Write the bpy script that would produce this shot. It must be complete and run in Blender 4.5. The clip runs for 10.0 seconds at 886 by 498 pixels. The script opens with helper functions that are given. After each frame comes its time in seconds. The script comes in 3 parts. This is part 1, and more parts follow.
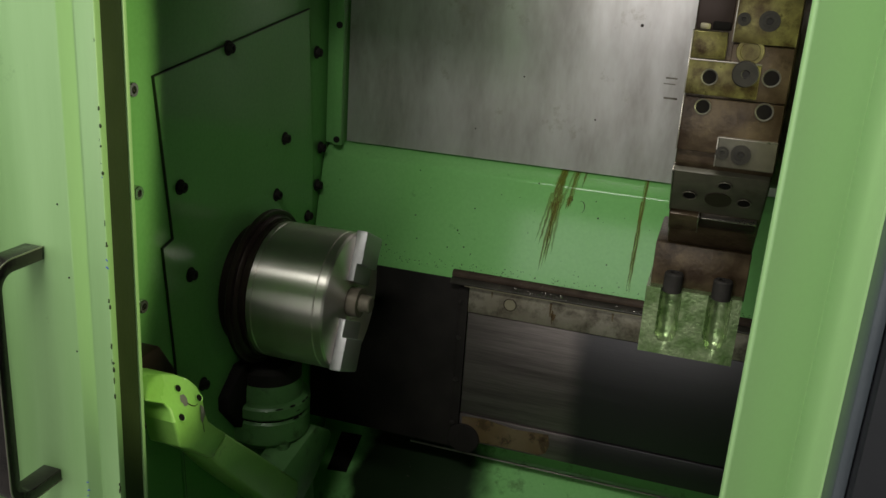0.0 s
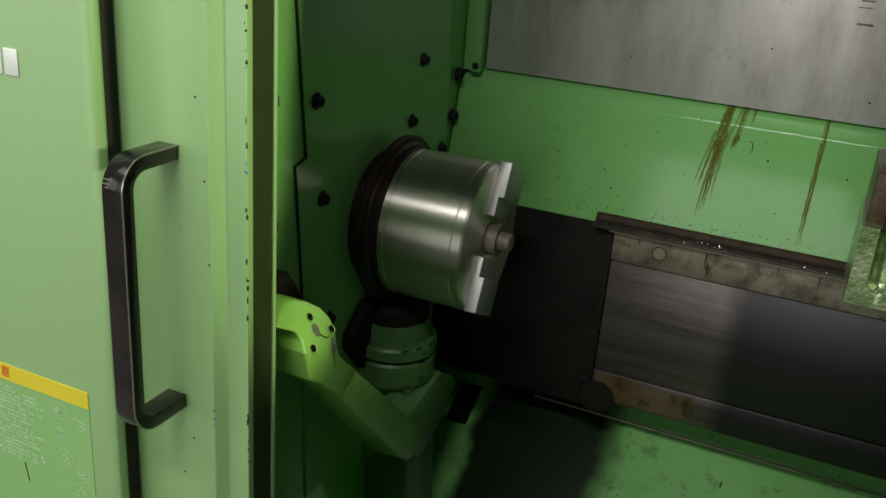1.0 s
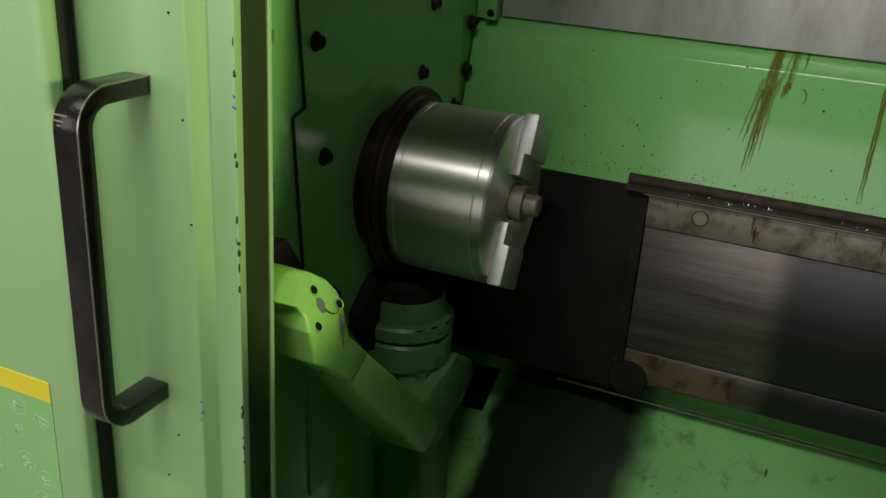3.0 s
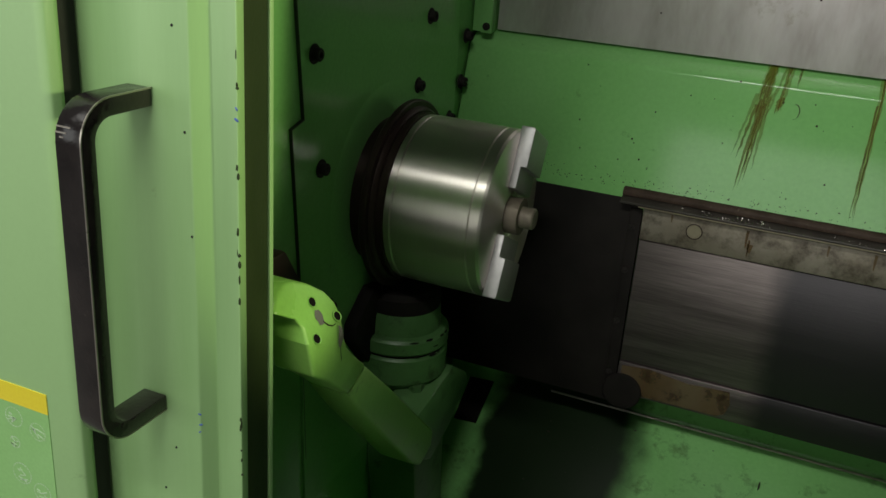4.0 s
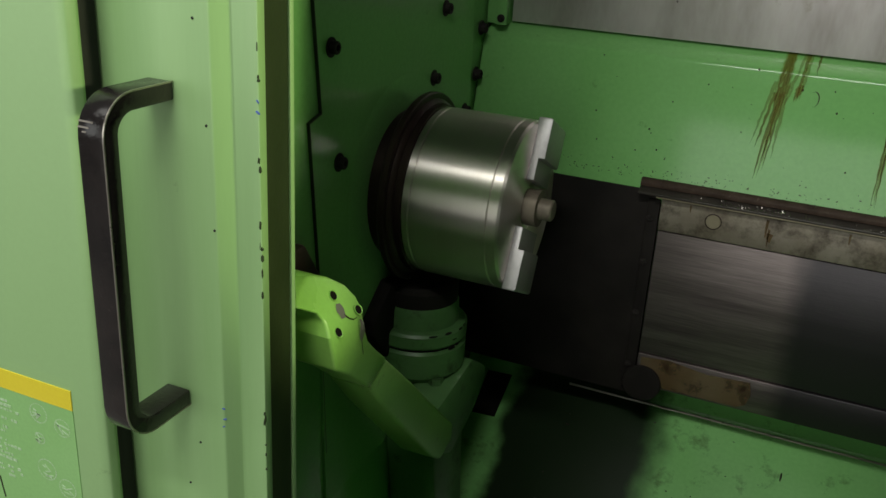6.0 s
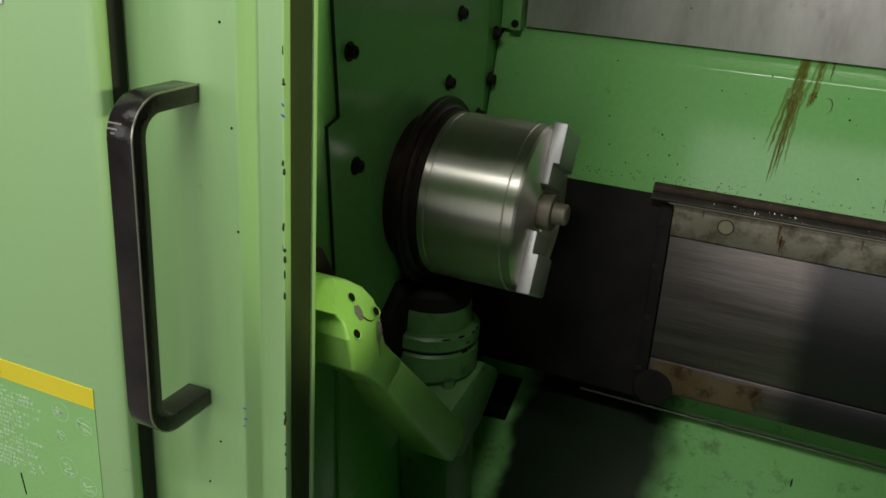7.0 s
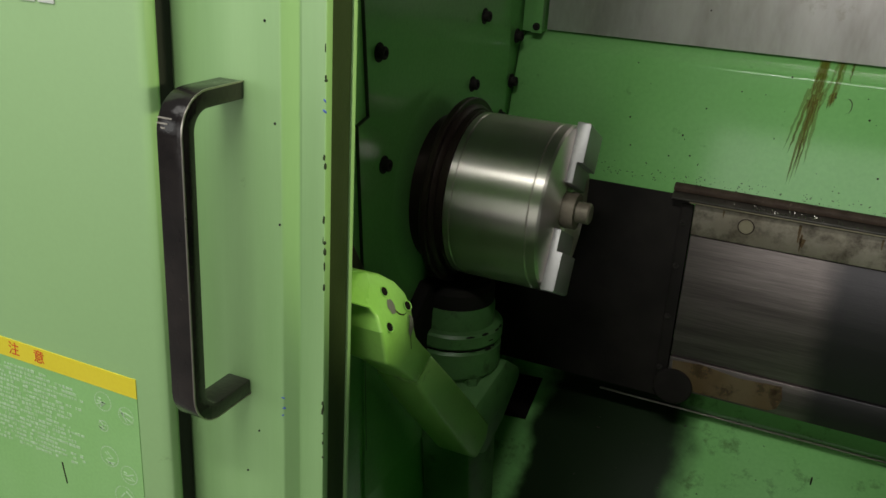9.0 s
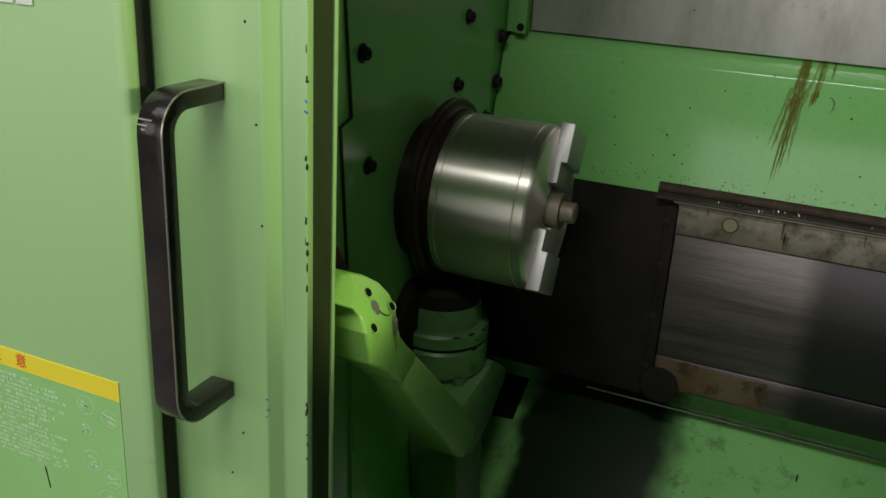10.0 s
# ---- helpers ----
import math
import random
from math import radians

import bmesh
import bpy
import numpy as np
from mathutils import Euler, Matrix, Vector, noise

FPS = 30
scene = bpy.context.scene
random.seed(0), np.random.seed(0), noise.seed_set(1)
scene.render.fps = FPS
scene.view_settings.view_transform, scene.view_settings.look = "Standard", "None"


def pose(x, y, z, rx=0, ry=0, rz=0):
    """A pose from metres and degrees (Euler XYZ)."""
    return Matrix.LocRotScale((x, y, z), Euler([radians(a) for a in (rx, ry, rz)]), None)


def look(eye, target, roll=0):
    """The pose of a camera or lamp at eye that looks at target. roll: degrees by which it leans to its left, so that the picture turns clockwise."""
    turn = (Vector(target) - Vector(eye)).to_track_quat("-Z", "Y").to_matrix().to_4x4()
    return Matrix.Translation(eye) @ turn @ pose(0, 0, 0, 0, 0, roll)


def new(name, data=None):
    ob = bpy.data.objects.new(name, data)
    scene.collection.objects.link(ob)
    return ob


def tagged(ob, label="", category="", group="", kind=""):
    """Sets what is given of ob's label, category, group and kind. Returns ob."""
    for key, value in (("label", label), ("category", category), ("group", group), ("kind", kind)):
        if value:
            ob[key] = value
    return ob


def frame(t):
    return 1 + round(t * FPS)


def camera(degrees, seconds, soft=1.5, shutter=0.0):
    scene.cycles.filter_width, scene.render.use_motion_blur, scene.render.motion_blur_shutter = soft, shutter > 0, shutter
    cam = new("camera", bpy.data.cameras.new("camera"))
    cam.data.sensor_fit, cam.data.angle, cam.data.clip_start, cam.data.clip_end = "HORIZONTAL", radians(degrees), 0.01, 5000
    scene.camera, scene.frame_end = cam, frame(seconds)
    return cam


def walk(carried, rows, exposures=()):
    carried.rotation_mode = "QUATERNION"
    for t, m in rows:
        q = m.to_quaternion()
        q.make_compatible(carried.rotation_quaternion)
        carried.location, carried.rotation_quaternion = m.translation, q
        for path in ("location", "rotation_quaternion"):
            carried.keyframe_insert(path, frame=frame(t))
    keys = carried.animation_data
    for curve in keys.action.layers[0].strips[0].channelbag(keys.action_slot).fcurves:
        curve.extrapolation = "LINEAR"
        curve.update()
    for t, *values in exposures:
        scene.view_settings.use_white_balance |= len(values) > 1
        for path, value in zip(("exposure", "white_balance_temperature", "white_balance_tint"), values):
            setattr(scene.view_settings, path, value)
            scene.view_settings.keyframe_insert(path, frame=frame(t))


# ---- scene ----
cam = camera(52.9, 10.0)
METRES, EYE, TILT, LEAN, TURN = 0.40, 1.55, 0.0, 0.0, 16.6
ROWS = [
    (0.0, 0.0, 0.0, 0.0, 1.23, -18.27, -3.74),
    (0.5, -0.0597, 0.1042, -0.0574, 3.42, -19.62, -4.16),
    (1.0, -0.1784, 0.2502, -0.2093, 8.0, -21.18, -4.27),
    (1.5, -0.2466, 0.4472, -0.3245, 9.9, -19.54, -2.95),
    (2.0, -0.258, 0.5542, -0.4039, 9.84, -21.52, -2.2),
    (2.5, -0.2702, 0.567, -0.4066, 8.46, -22.29, -2.77),
    (4.0, -0.3048, 0.5611, -0.4028, 6.87, -21.38, -4.1),
    (4.5, -0.3064, 0.5704, -0.4104, 7.01, -21.84, -3.52),
    (5.0, -0.3088, 0.5762, -0.4141, 7.09, -22.08, -3.36),
    (6.5, -0.3404, 0.554, -0.4158, 7.42, -21.49, -3.2),
    (7.0, -0.3546, 0.5427, -0.4154, 7.74, -21.4, -3.43),
    (7.5, -0.3748, 0.5266, -0.4189, 8.22, -21.17, -3.62),
    (8.0, -0.3911, 0.5066, -0.4314, 8.49, -21.09, -3.22),
    (8.5, -0.3981, 0.4876, -0.4296, 8.6, -20.88, -3.26),
    (9.0, -0.3986, 0.4833, -0.4281, 8.29, -20.99, -3.23),
    (9.5, -0.394, 0.4877, -0.4285, 7.86, -21.01, -3.22),
    (10.0, -0.3864, 0.484, -0.4292, 7.48, -20.87, -3.11),
]
walk(cam, [(t, pose(0, 0, EYE, TILT, LEAN, TURN) @ pose(METRES * x, METRES * y, METRES * z, 90 + pitch, roll, yaw)) for t, x, y, z, yaw, pitch, roll in ROWS],
     exposures=((0.0, -0.20), (0.5, -0.14), (1.0, -0.08), (2.5, -0.08), (4.0, -0.14), (5.0, -0.14), (6.5, -0.10), (10.0, -0.08)))

# ---------------- light ----------------
world = bpy.data.worlds.new("workshop_air")
world.use_nodes = True
world.node_tree.nodes["Background"].inputs[0].default_value = (0.80, 0.88, 1.0, 1)
world.node_tree.nodes["Background"].inputs[1].default_value = 0.065
scene.world = world


def area(name, at, to, sx, sy, watts, colour):
    d = bpy.data.lights.new(name, "AREA")
    d.shape, d.size, d.size_y, d.energy, d.color = "RECTANGLE", sx, sy, watts, colour
    ob = new(name, d)
    ob.matrix_world = look(at, to)
    return ob


# Unseen lamps, placed to match tones; no tube or window is known.
area("overhead_area_light", (-1.45, -1.0, 3.3), (-0.3, 1.3, 1.0), 2.0, 0.9, 20, (1.0, 1.0, 0.93))
area("overhead_area_light", (-0.45, -0.95, 3.3), (-0.55, 1.2, 1.0), 1.4, 0.16, 40, (1.0, 1.0, 0.95))
area("overhead_area_light", (-0.70, 0.56, 3.1), (-0.58, 0.80, 1.0), 0.7, 0.10, 27, (1.0, 1.0, 0.92))
area("front_area_light", (-4.0, -3.2, 1.9), (-0.6, 0.7, 1.2), 2.4, 2.0, 38, (0.97, 1.0, 0.96))
area("front_area_light", (-0.85, -4.5, 1.45), (-0.4, 1.3, 1.3), 3.6, 2.2, 72, (1.0, 1.0, 0.96))



def strip_spot(at, to, watts, degrees, blend, narrow):
    d = bpy.data.lights.new("wall_strip_spot", "SPOT")
    d.energy, d.spot_size, d.spot_blend, d.shadow_soft_size, d.color = watts, radians(degrees), blend, 0.03, (0.95, 1.0, 0.55)
    new("wall_strip_spot", d).matrix_world = look(at, to) @ Matrix.Diagonal((narrow, 1, 1, 1))


# Added spot, no lamp known there; cone narrowed to light the wall strip.
strip_spot((0.34, 0.80, 1.46), (-0.695, 0.80, 1.46), 26, 60, 0.22, 0.36)


# ---------------- materials ----------------
def nodes_of(name):
    m = bpy.data.materials.new(name)
    m.use_nodes = True
    nt = m.node_tree
    return m, nt, nt.nodes["Principled BSDF"]


def surface(name, base, alt, rough=0.45, metal=0.0, scale=6.0, fine=120.0, stretch=(1, 1, 1), bump=0.05, grain=0.1,
            mix=0.5, rough_var=0.08, dirt=None, dirt_amount=0.0, dirt_scale=9.0, coat=0.0):
    """Two-scale mottled surface: broad stains, fine grain, relief, and dirt blotches with shapes of their own."""
    m, nt, b = nodes_of(name)
    N, L = nt.nodes.new, nt.links.new
    tc, mp = N("ShaderNodeTexCoord"), N("ShaderNodeMapping")
    mp.inputs["Scale"].default_value = stretch
    L(tc.outputs["Object"], mp.inputs["Vector"])
    big, small = N("ShaderNodeTexNoise"), N("ShaderNodeTexNoise")
    big.inputs["Scale"].default_value, big.inputs["Detail"].default_value = scale, 5
    small.inputs["Scale"].default_value, small.inputs["Detail"].default_value = fine, 3
    for n in (big, small):
        L(mp.outputs[0], n.inputs["Vector"])
    ramp = N("ShaderNodeValToRGB")
    ramp.color_ramp.elements[0].position, ramp.color_ramp.elements[1].position = 0.35, 0.68
    ramp.color_ramp.elements[0].color = (*base, 1)
    ramp.color_ramp.elements[1].color = tuple(x + (y - x) * mix for x, y in zip(base, alt)) + (1,)
    L(big.outputs["Fac"], ramp.inputs["Fac"])
    mul = N("ShaderNodeMixRGB")
    mul.blend_type, mul.inputs["Fac"].default_value = "OVERLAY", grain
    L(ramp.outputs[0], mul.inputs["Color1"])
    L(small.outputs["Fac"], mul.inputs["Color2"])
    last = mul.outputs[0]
    if dirt:
        d = N("ShaderNodeTexNoise")
        d.inputs["Scale"].default_value, d.inputs["Detail"].default_value = dirt_scale, 8
        d.inputs["Roughness"].default_value = 0.7
        L(tc.outputs["Object"], d.inputs["Vector"])
        r2 = N("ShaderNodeValToRGB")
        r2.color_ramp.elements[0].position = 0.68 - 0.25 * dirt_amount
        r2.color_ramp.elements[1].position = 0.82 - 0.2 * dirt_amount
        L(d.outputs["Fac"], r2.inputs["Fac"])
        mx = N("ShaderNodeMixRGB")
        L(r2.outputs[0], mx.inputs["Fac"])
        L(last, mx.inputs["Color1"])
        mx.inputs["Color2"].default_value = (*dirt, 1)
        last = mx.outputs[0]
    L(last, b.inputs["Base Color"])
    rr = N("ShaderNodeMapRange")
    rr.inputs["To Min"].default_value, rr.inputs["To Max"].default_value = rough - rough_var, rough + rough_var
    L(big.outputs["Fac"], rr.inputs["Value"])
    L(rr.outputs[0], b.inputs["Roughness"])
    b.inputs["Metallic"].default_value = metal
    b.inputs["Coat Weight"].default_value = coat
    bp = N("ShaderNodeBump")
    bp.inputs["Strength"].default_value, bp.inputs["Distance"].default_value = bump, 0.002
    L(small.outputs["Fac"], bp.inputs["Height"])
    L(bp.outputs[0], b.inputs["Normal"])
    return m


GREEN = (0.285, 0.465, 0.20)
paint_out = surface("green_enamel", GREEN, (0.30, 0.48, 0.215), 0.38, scale=3, fine=240, bump=0.008, grain=0.03, dirt=(0.10, 0.16, 0.07), dirt_amount=0.05, dirt_scale=14)
paint_door = surface("streaked_green_enamel", GREEN, (0.21, 0.37, 0.14), 0.38, scale=7, fine=240, stretch=(3.2, 1, 0.22), bump=0.006, grain=0.03, mix=0.8, dirt=(0.10, 0.16, 0.07), dirt_amount=0.05, dirt_scale=14)
paint_in = surface("oily_green_enamel", (0.17, 0.42, 0.125), (0.21, 0.46, 0.165), 0.16, scale=5, fine=160, bump=0.015, rough_var=0.04, dirt=(0.09, 0.20, 0.06), dirt_amount=0.12, dirt_scale=26)
# One arm paint: a lit copy, and a shaded copy for the shank.
paint_arm = surface("chipped_green_enamel", (0.25, 0.50, 0.10), (0.29, 0.54, 0.13), 0.30, scale=9, fine=200, bump=0.06, dirt=(0.11, 0.12, 0.09), dirt_amount=0.12, dirt_scale=30)
paint_arm_shade = surface("shaded_arm_enamel", (0.20, 0.40, 0.09), (0.25, 0.46, 0.12), 0.35, scale=12, fine=200, bump=0.05, mix=1, dirt=(0.04, 0.065, 0.025), dirt_amount=0.45, dirt_scale=24)
sheet_steel = surface("stained_stainless", (0.78, 0.73, 0.72), (0.50, 0.455, 0.44), 0.36, 0.65, scale=5, fine=45, stretch=(2.6, 1, 0.8), bump=0.02, grain=0.25, mix=1.0, dirt=(0.42, 0.36, 0.30), dirt_amount=0.3, dirt_scale=14)
brushed = surface("brushed_steel", (0.125, 0.105, 0.100), (0.20, 0.17, 0.162), 0.38, 0.8, scale=7, fine=70, stretch=(0.35, 1, 9), bump=0.08, mix=1.0, grain=0.4, dirt=(0.10, 0.075, 0.06), dirt_amount=0.10)
grimy = surface("grimy_steel", (0.165, 0.14, 0.10), (0.27, 0.245, 0.195), 0.5, 0.4, scale=12, fine=120, bump=0.15, mix=0.9, dirt=(0.055, 0.042, 0.028), dirt_amount=0.9, dirt_scale=22)
rust = surface("rusty_film", (0.105, 0.062, 0.024), (0.17, 0.13, 0.075), 0.5, 0.3, scale=10, fine=90, bump=0.12, mix=0.9, dirt=(0.035, 0.02, 0.01), dirt_amount=0.65, dirt_scale=26)
near_black = surface("near_black_steel", (0.012, 0.011, 0.010), (0.024, 0.021, 0.019), 0.55, 0.0, scale=9, fine=90, bump=0.1, mix=0.8)
pan_paint = surface("shade_painted_enamel", (0.17, 0.42, 0.125), (0.21, 0.46, 0.165), 0.22, scale=5, fine=160, bump=0.05, dirt=(0.05, 0.09, 0.03), dirt_amount=0.5, dirt_scale=16)


def paint_dark(mat, x0, x1, colour, wobble=0.16, scale=7.0, far=None):
    """Paints shade or a dark reflection into the colour, with a wavering edge between x0 (none) and x1 (full), in
    metres of the thing's own space, and a far shore.
    """
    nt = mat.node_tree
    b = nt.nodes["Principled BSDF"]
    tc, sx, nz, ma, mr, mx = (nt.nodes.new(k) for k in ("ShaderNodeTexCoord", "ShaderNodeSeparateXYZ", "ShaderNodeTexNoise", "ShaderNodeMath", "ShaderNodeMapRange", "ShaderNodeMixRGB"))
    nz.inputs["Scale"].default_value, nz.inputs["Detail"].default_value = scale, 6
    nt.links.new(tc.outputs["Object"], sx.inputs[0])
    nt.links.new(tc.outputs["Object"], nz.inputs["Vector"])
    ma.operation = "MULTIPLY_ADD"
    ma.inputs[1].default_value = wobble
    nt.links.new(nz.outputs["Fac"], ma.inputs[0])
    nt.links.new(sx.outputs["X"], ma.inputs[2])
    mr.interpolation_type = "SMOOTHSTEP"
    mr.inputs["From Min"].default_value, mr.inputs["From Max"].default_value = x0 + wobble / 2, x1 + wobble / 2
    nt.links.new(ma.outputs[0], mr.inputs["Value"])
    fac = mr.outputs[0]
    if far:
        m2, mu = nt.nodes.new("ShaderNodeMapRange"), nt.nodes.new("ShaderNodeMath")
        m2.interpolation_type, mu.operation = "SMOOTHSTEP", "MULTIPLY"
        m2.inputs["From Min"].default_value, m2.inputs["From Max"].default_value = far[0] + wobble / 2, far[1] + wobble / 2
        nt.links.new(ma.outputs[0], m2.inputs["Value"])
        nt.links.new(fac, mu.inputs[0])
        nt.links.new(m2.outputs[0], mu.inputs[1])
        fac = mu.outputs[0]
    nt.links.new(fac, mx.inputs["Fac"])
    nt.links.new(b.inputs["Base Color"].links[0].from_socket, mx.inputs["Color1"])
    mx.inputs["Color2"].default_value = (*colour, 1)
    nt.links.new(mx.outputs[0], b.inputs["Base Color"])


pan_slope = surface("blotched_green_slope", (0.17, 0.42, 0.125), (0.20, 0.44, 0.15), 0.5, scale=6, fine=160, bump=0.06, dirt=(0.05, 0.09, 0.03), dirt_amount=0.3, dirt_scale=16)
# Shade on the pan's left end, painted in as a dark band.
paint_dark(pan_paint, -0.40, -0.47, (0.010, 0.020, 0.008), 0.10, 9.0, (-0.715, -0.675))
pan_paint.node_tree.nodes["Principled BSDF"].inputs["Specular IOR Level"].default_value = 0.2
pan_slope.node_tree.nodes["Principled BSDF"].inputs["Specular IOR Level"].default_value = 0.08
# Dark right side of a reflection on the cover, painted into the steel.
paint_dark(brushed, -0.195, -0.150, (0.048, 0.045, 0.047), 0.05, 9.0)
# Grimy enamel with a darker base: the shade below the chuck painted in.
paint_grime_shade = surface("grimy_shaded_green", (0.065, 0.16, 0.05), (0.10, 0.22, 0.075), 0.4, scale=12, fine=160, bump=0.08, mix=1, dirt=(0.02, 0.035, 0.012), dirt_amount=0.55, dirt_scale=22)
rubber = surface("dark_rubber", (0.022, 0.034, 0.010), (0.036, 0.050, 0.018), 0.6, scale=20, fine=200, bump=0.12)
seal_black = surface("black_rubber", (0.012, 0.012, 0.012), (0.022, 0.022, 0.02), 0.55, scale=20, fine=200)
chuck_steel = surface("turned_steel", (0.63, 0.585, 0.535), (0.69, 0.65, 0.60), 0.38, 0.97, scale=4, fine=160, stretch=(12, 1, 1), bump=0.006, rough_var=0.03)
for _n in [chuck_steel.node_tree]:
    _b = _n.nodes["Principled BSDF"]
    _t = _n.nodes.new("ShaderNodeTangent")
    _t.direction_type, _t.axis = "RADIAL", "X"
    _n.links.new(_t.outputs[0], _b.inputs["Tangent"])
    _b.inputs["Anisotropic"].default_value = 0.92
    _b.inputs["Anisotropic Rotation"].default_value = 0.25
jaw_steel = surface("ground_steel", (0.36, 0.355, 0.35), (0.48, 0.47, 0.45), 0.50, 0.85, scale=12, fine=160)
dark_iron = surface("dark_brown_iron", (0.026, 0.017, 0.014), (0.048, 0.032, 0.026), 0.4, 0.5, scale=12, fine=120, bump=0.1)
turret_iron = surface("oil_stained_iron", (0.030, 0.018, 0.010), (0.088, 0.062, 0.036), 0.32, 0.2, scale=34, fine=220, bump=0.2, grain=0.3, mix=1.0, dirt=(0.014, 0.008, 0.004), dirt_amount=0.6, dirt_scale=45)
brassy = surface("oily_yellowed_steel", (0.15, 0.135, 0.045), (0.055, 0.04, 0.014), 0.30, 0.4, scale=55, fine=200, bump=0.1, mix=1, grain=0.3, dirt=(0.03, 0.017, 0.006), dirt_amount=0.85, dirt_scale=60)
# Green reflected from the enamel is put into this steel's colour.
holder_green = surface("green_reflection_steel", (0.14, 0.22, 0.08), (0.33, 0.40, 0.22), 0.25, 0.7, scale=60, fine=260, bump=0.25, mix=1, grain=0.4, dirt=(0.06, 0.06, 0.025), dirt_amount=0.35, dirt_scale=60)
bolt_steel = surface("bolt_steel", (0.024, 0.022, 0.020), (0.045, 0.04, 0.036), 0.55, 0.1, scale=60, fine=300)
bright_bolt = surface("bright_bolt_steel", (0.55, 0.54, 0.51), (0.68, 0.68, 0.66), 0.22, 0.95, scale=60, fine=300)
rail_brown = surface("greasy_brown_rail", (0.032, 0.021, 0.015), (0.062, 0.042, 0.031), 0.55, 0.05, scale=30, fine=240, bump=0.6, mix=1, dirt=(0.10, 0.075, 0.055), dirt_amount=0.4, dirt_scale=140)
joint_dark = surface("dark_sealant", (0.018, 0.032, 0.012), (0.03, 0.05, 0.02), 0.6)
plug_steel = surface("dull_plug_steel", (0.20, 0.175, 0.11), (0.26, 0.23, 0.16), 0.45, 0.4, scale=30, fine=160, bump=0.1)
hole_black = surface("hole_dark", (0.008, 0.007, 0.006), (0.012, 0.01, 0.009), 0.9)
hole_black.node_tree.nodes["Principled BSDF"].inputs["Specular IOR Level"].default_value = 0.05
handle_black = surface("worn_black_bar", (0.014, 0.012, 0.012), (0.030, 0.024, 0.023), 0.18, 0.2, scale=22, fine=220, bump=0.14, mix=1, rough_var=0.06, dirt=(0.10, 0.08, 0.07), dirt_amount=0.1, dirt_scale=60)
worn_edge_glint = surface("bare_metal_glint", (0.42, 0.38, 0.33), (0.25, 0.22, 0.19), 0.3, 0.9, scale=60, fine=200)
bare_patch = surface("bare_grey_iron", (0.16, 0.155, 0.14), (0.22, 0.21, 0.19), 0.5, 0.3, scale=60, fine=200)
stain_brown = surface("dried_brown_oil", (0.105, 0.085, 0.004), (0.15, 0.145, 0.014), 0.6, scale=30, fine=200, stretch=(3, 1, 0.5), bump=0.03, mix=1, dirt=(0.07, 0.042, 0.003), dirt_amount=0.3, dirt_scale=50)
stain_soft = surface("thin_yellow_oil", (0.17, 0.25, 0.035), (0.16, 0.19, 0.025), 0.5, scale=30, fine=200, stretch=(3, 1, 0.5), bump=0.02, mix=1)
for _m, _a in ((rust, 0.8), (stain_brown, 0.6), (stain_soft, 0.4)):
    _m.node_tree.nodes["Principled BSDF"].inputs["Alpha"].default_value = _a
    _m.node_tree.nodes["Principled BSDF"].inputs["Specular IOR Level"].default_value = 0.2
turret_grey = surface("oily_grey_iron", (0.062, 0.056, 0.040), (0.095, 0.086, 0.062), 0.42, 0.15, scale=40, fine=160, bump=0.12, mix=0.9, dirt=(0.04, 0.03, 0.018), dirt_amount=0.4, dirt_scale=34)
yellow = surface("yellow_vinyl", (0.70, 0.58, 0.03), (0.76, 0.62, 0.04), 0.4, scale=20, fine=300, bump=0.01)
sticker_green = surface("green_vinyl", (0.24, 0.47, 0.16), (0.27, 0.50, 0.19), 0.38, scale=20, fine=300, bump=0.01)
print_white = surface("worn_white_print", (0.46, 0.60, 0.41), (0.30, 0.50, 0.22), 0.5, scale=140, fine=300, mix=1)
rail_lip = surface("oily_dark_lip", (0.030, 0.026, 0.021), (0.055, 0.047, 0.038), 0.45, 0.2, scale=26, fine=200, bump=0.4, mix=1, dirt=(0.012, 0.010, 0.008), dirt_amount=0.4, dirt_scale=40)
print_red = surface("red_print", (0.62, 0.06, 0.015), (0.55, 0.05, 0.02), 0.5, scale=60, fine=300)
logo_white = surface("white_enamel", (0.75, 0.78, 0.72), (0.66, 0.70, 0.64), 0.4, scale=60, fine=300)
touch_blue = surface("blue_chip", (0.05, 0.10, 0.35), (0.07, 0.14, 0.42), 0.5)
concrete = surface("concrete_floor", (0.20, 0.20, 0.19), (0.27, 0.27, 0.26), 0.7, scale=1.5, fine=60, bump=0.1)
plaster = surface("workshop_plaster", (0.34, 0.35, 0.35), (0.40, 0.41, 0.40), 0.8, scale=1.0, fine=50)
dark_panel = surface("black_control_panel", (0.012, 0.012, 0.015), (0.02, 0.02, 0.024), 0.4, scale=8, fine=200)
panel_grey = surface("blue_grey_sheen", (0.06, 0.07, 0.08), (0.08, 0.09, 0.10), 0.4, scale=8, fine=200)
swarf = surface("swarf_metal", (0.55, 0.52, 0.48), (0.4, 0.36, 0.3), 0.25, 0.95)


for _m, _g in ((turret_iron, 0.22), (turret_grey, 0.22), (bolt_steel, 0.04), (near_black, 0.03), (brassy, 0.2), (handle_black, 0.4), (rail_brown, 0.15), (paint_in, 0.35), (dark_iron, 0.25), (rubber, 0.2), (seal_black, 0.2)):
    _m.node_tree.nodes["Principled BSDF"].inputs["Specular IOR Level"].default_value = _g


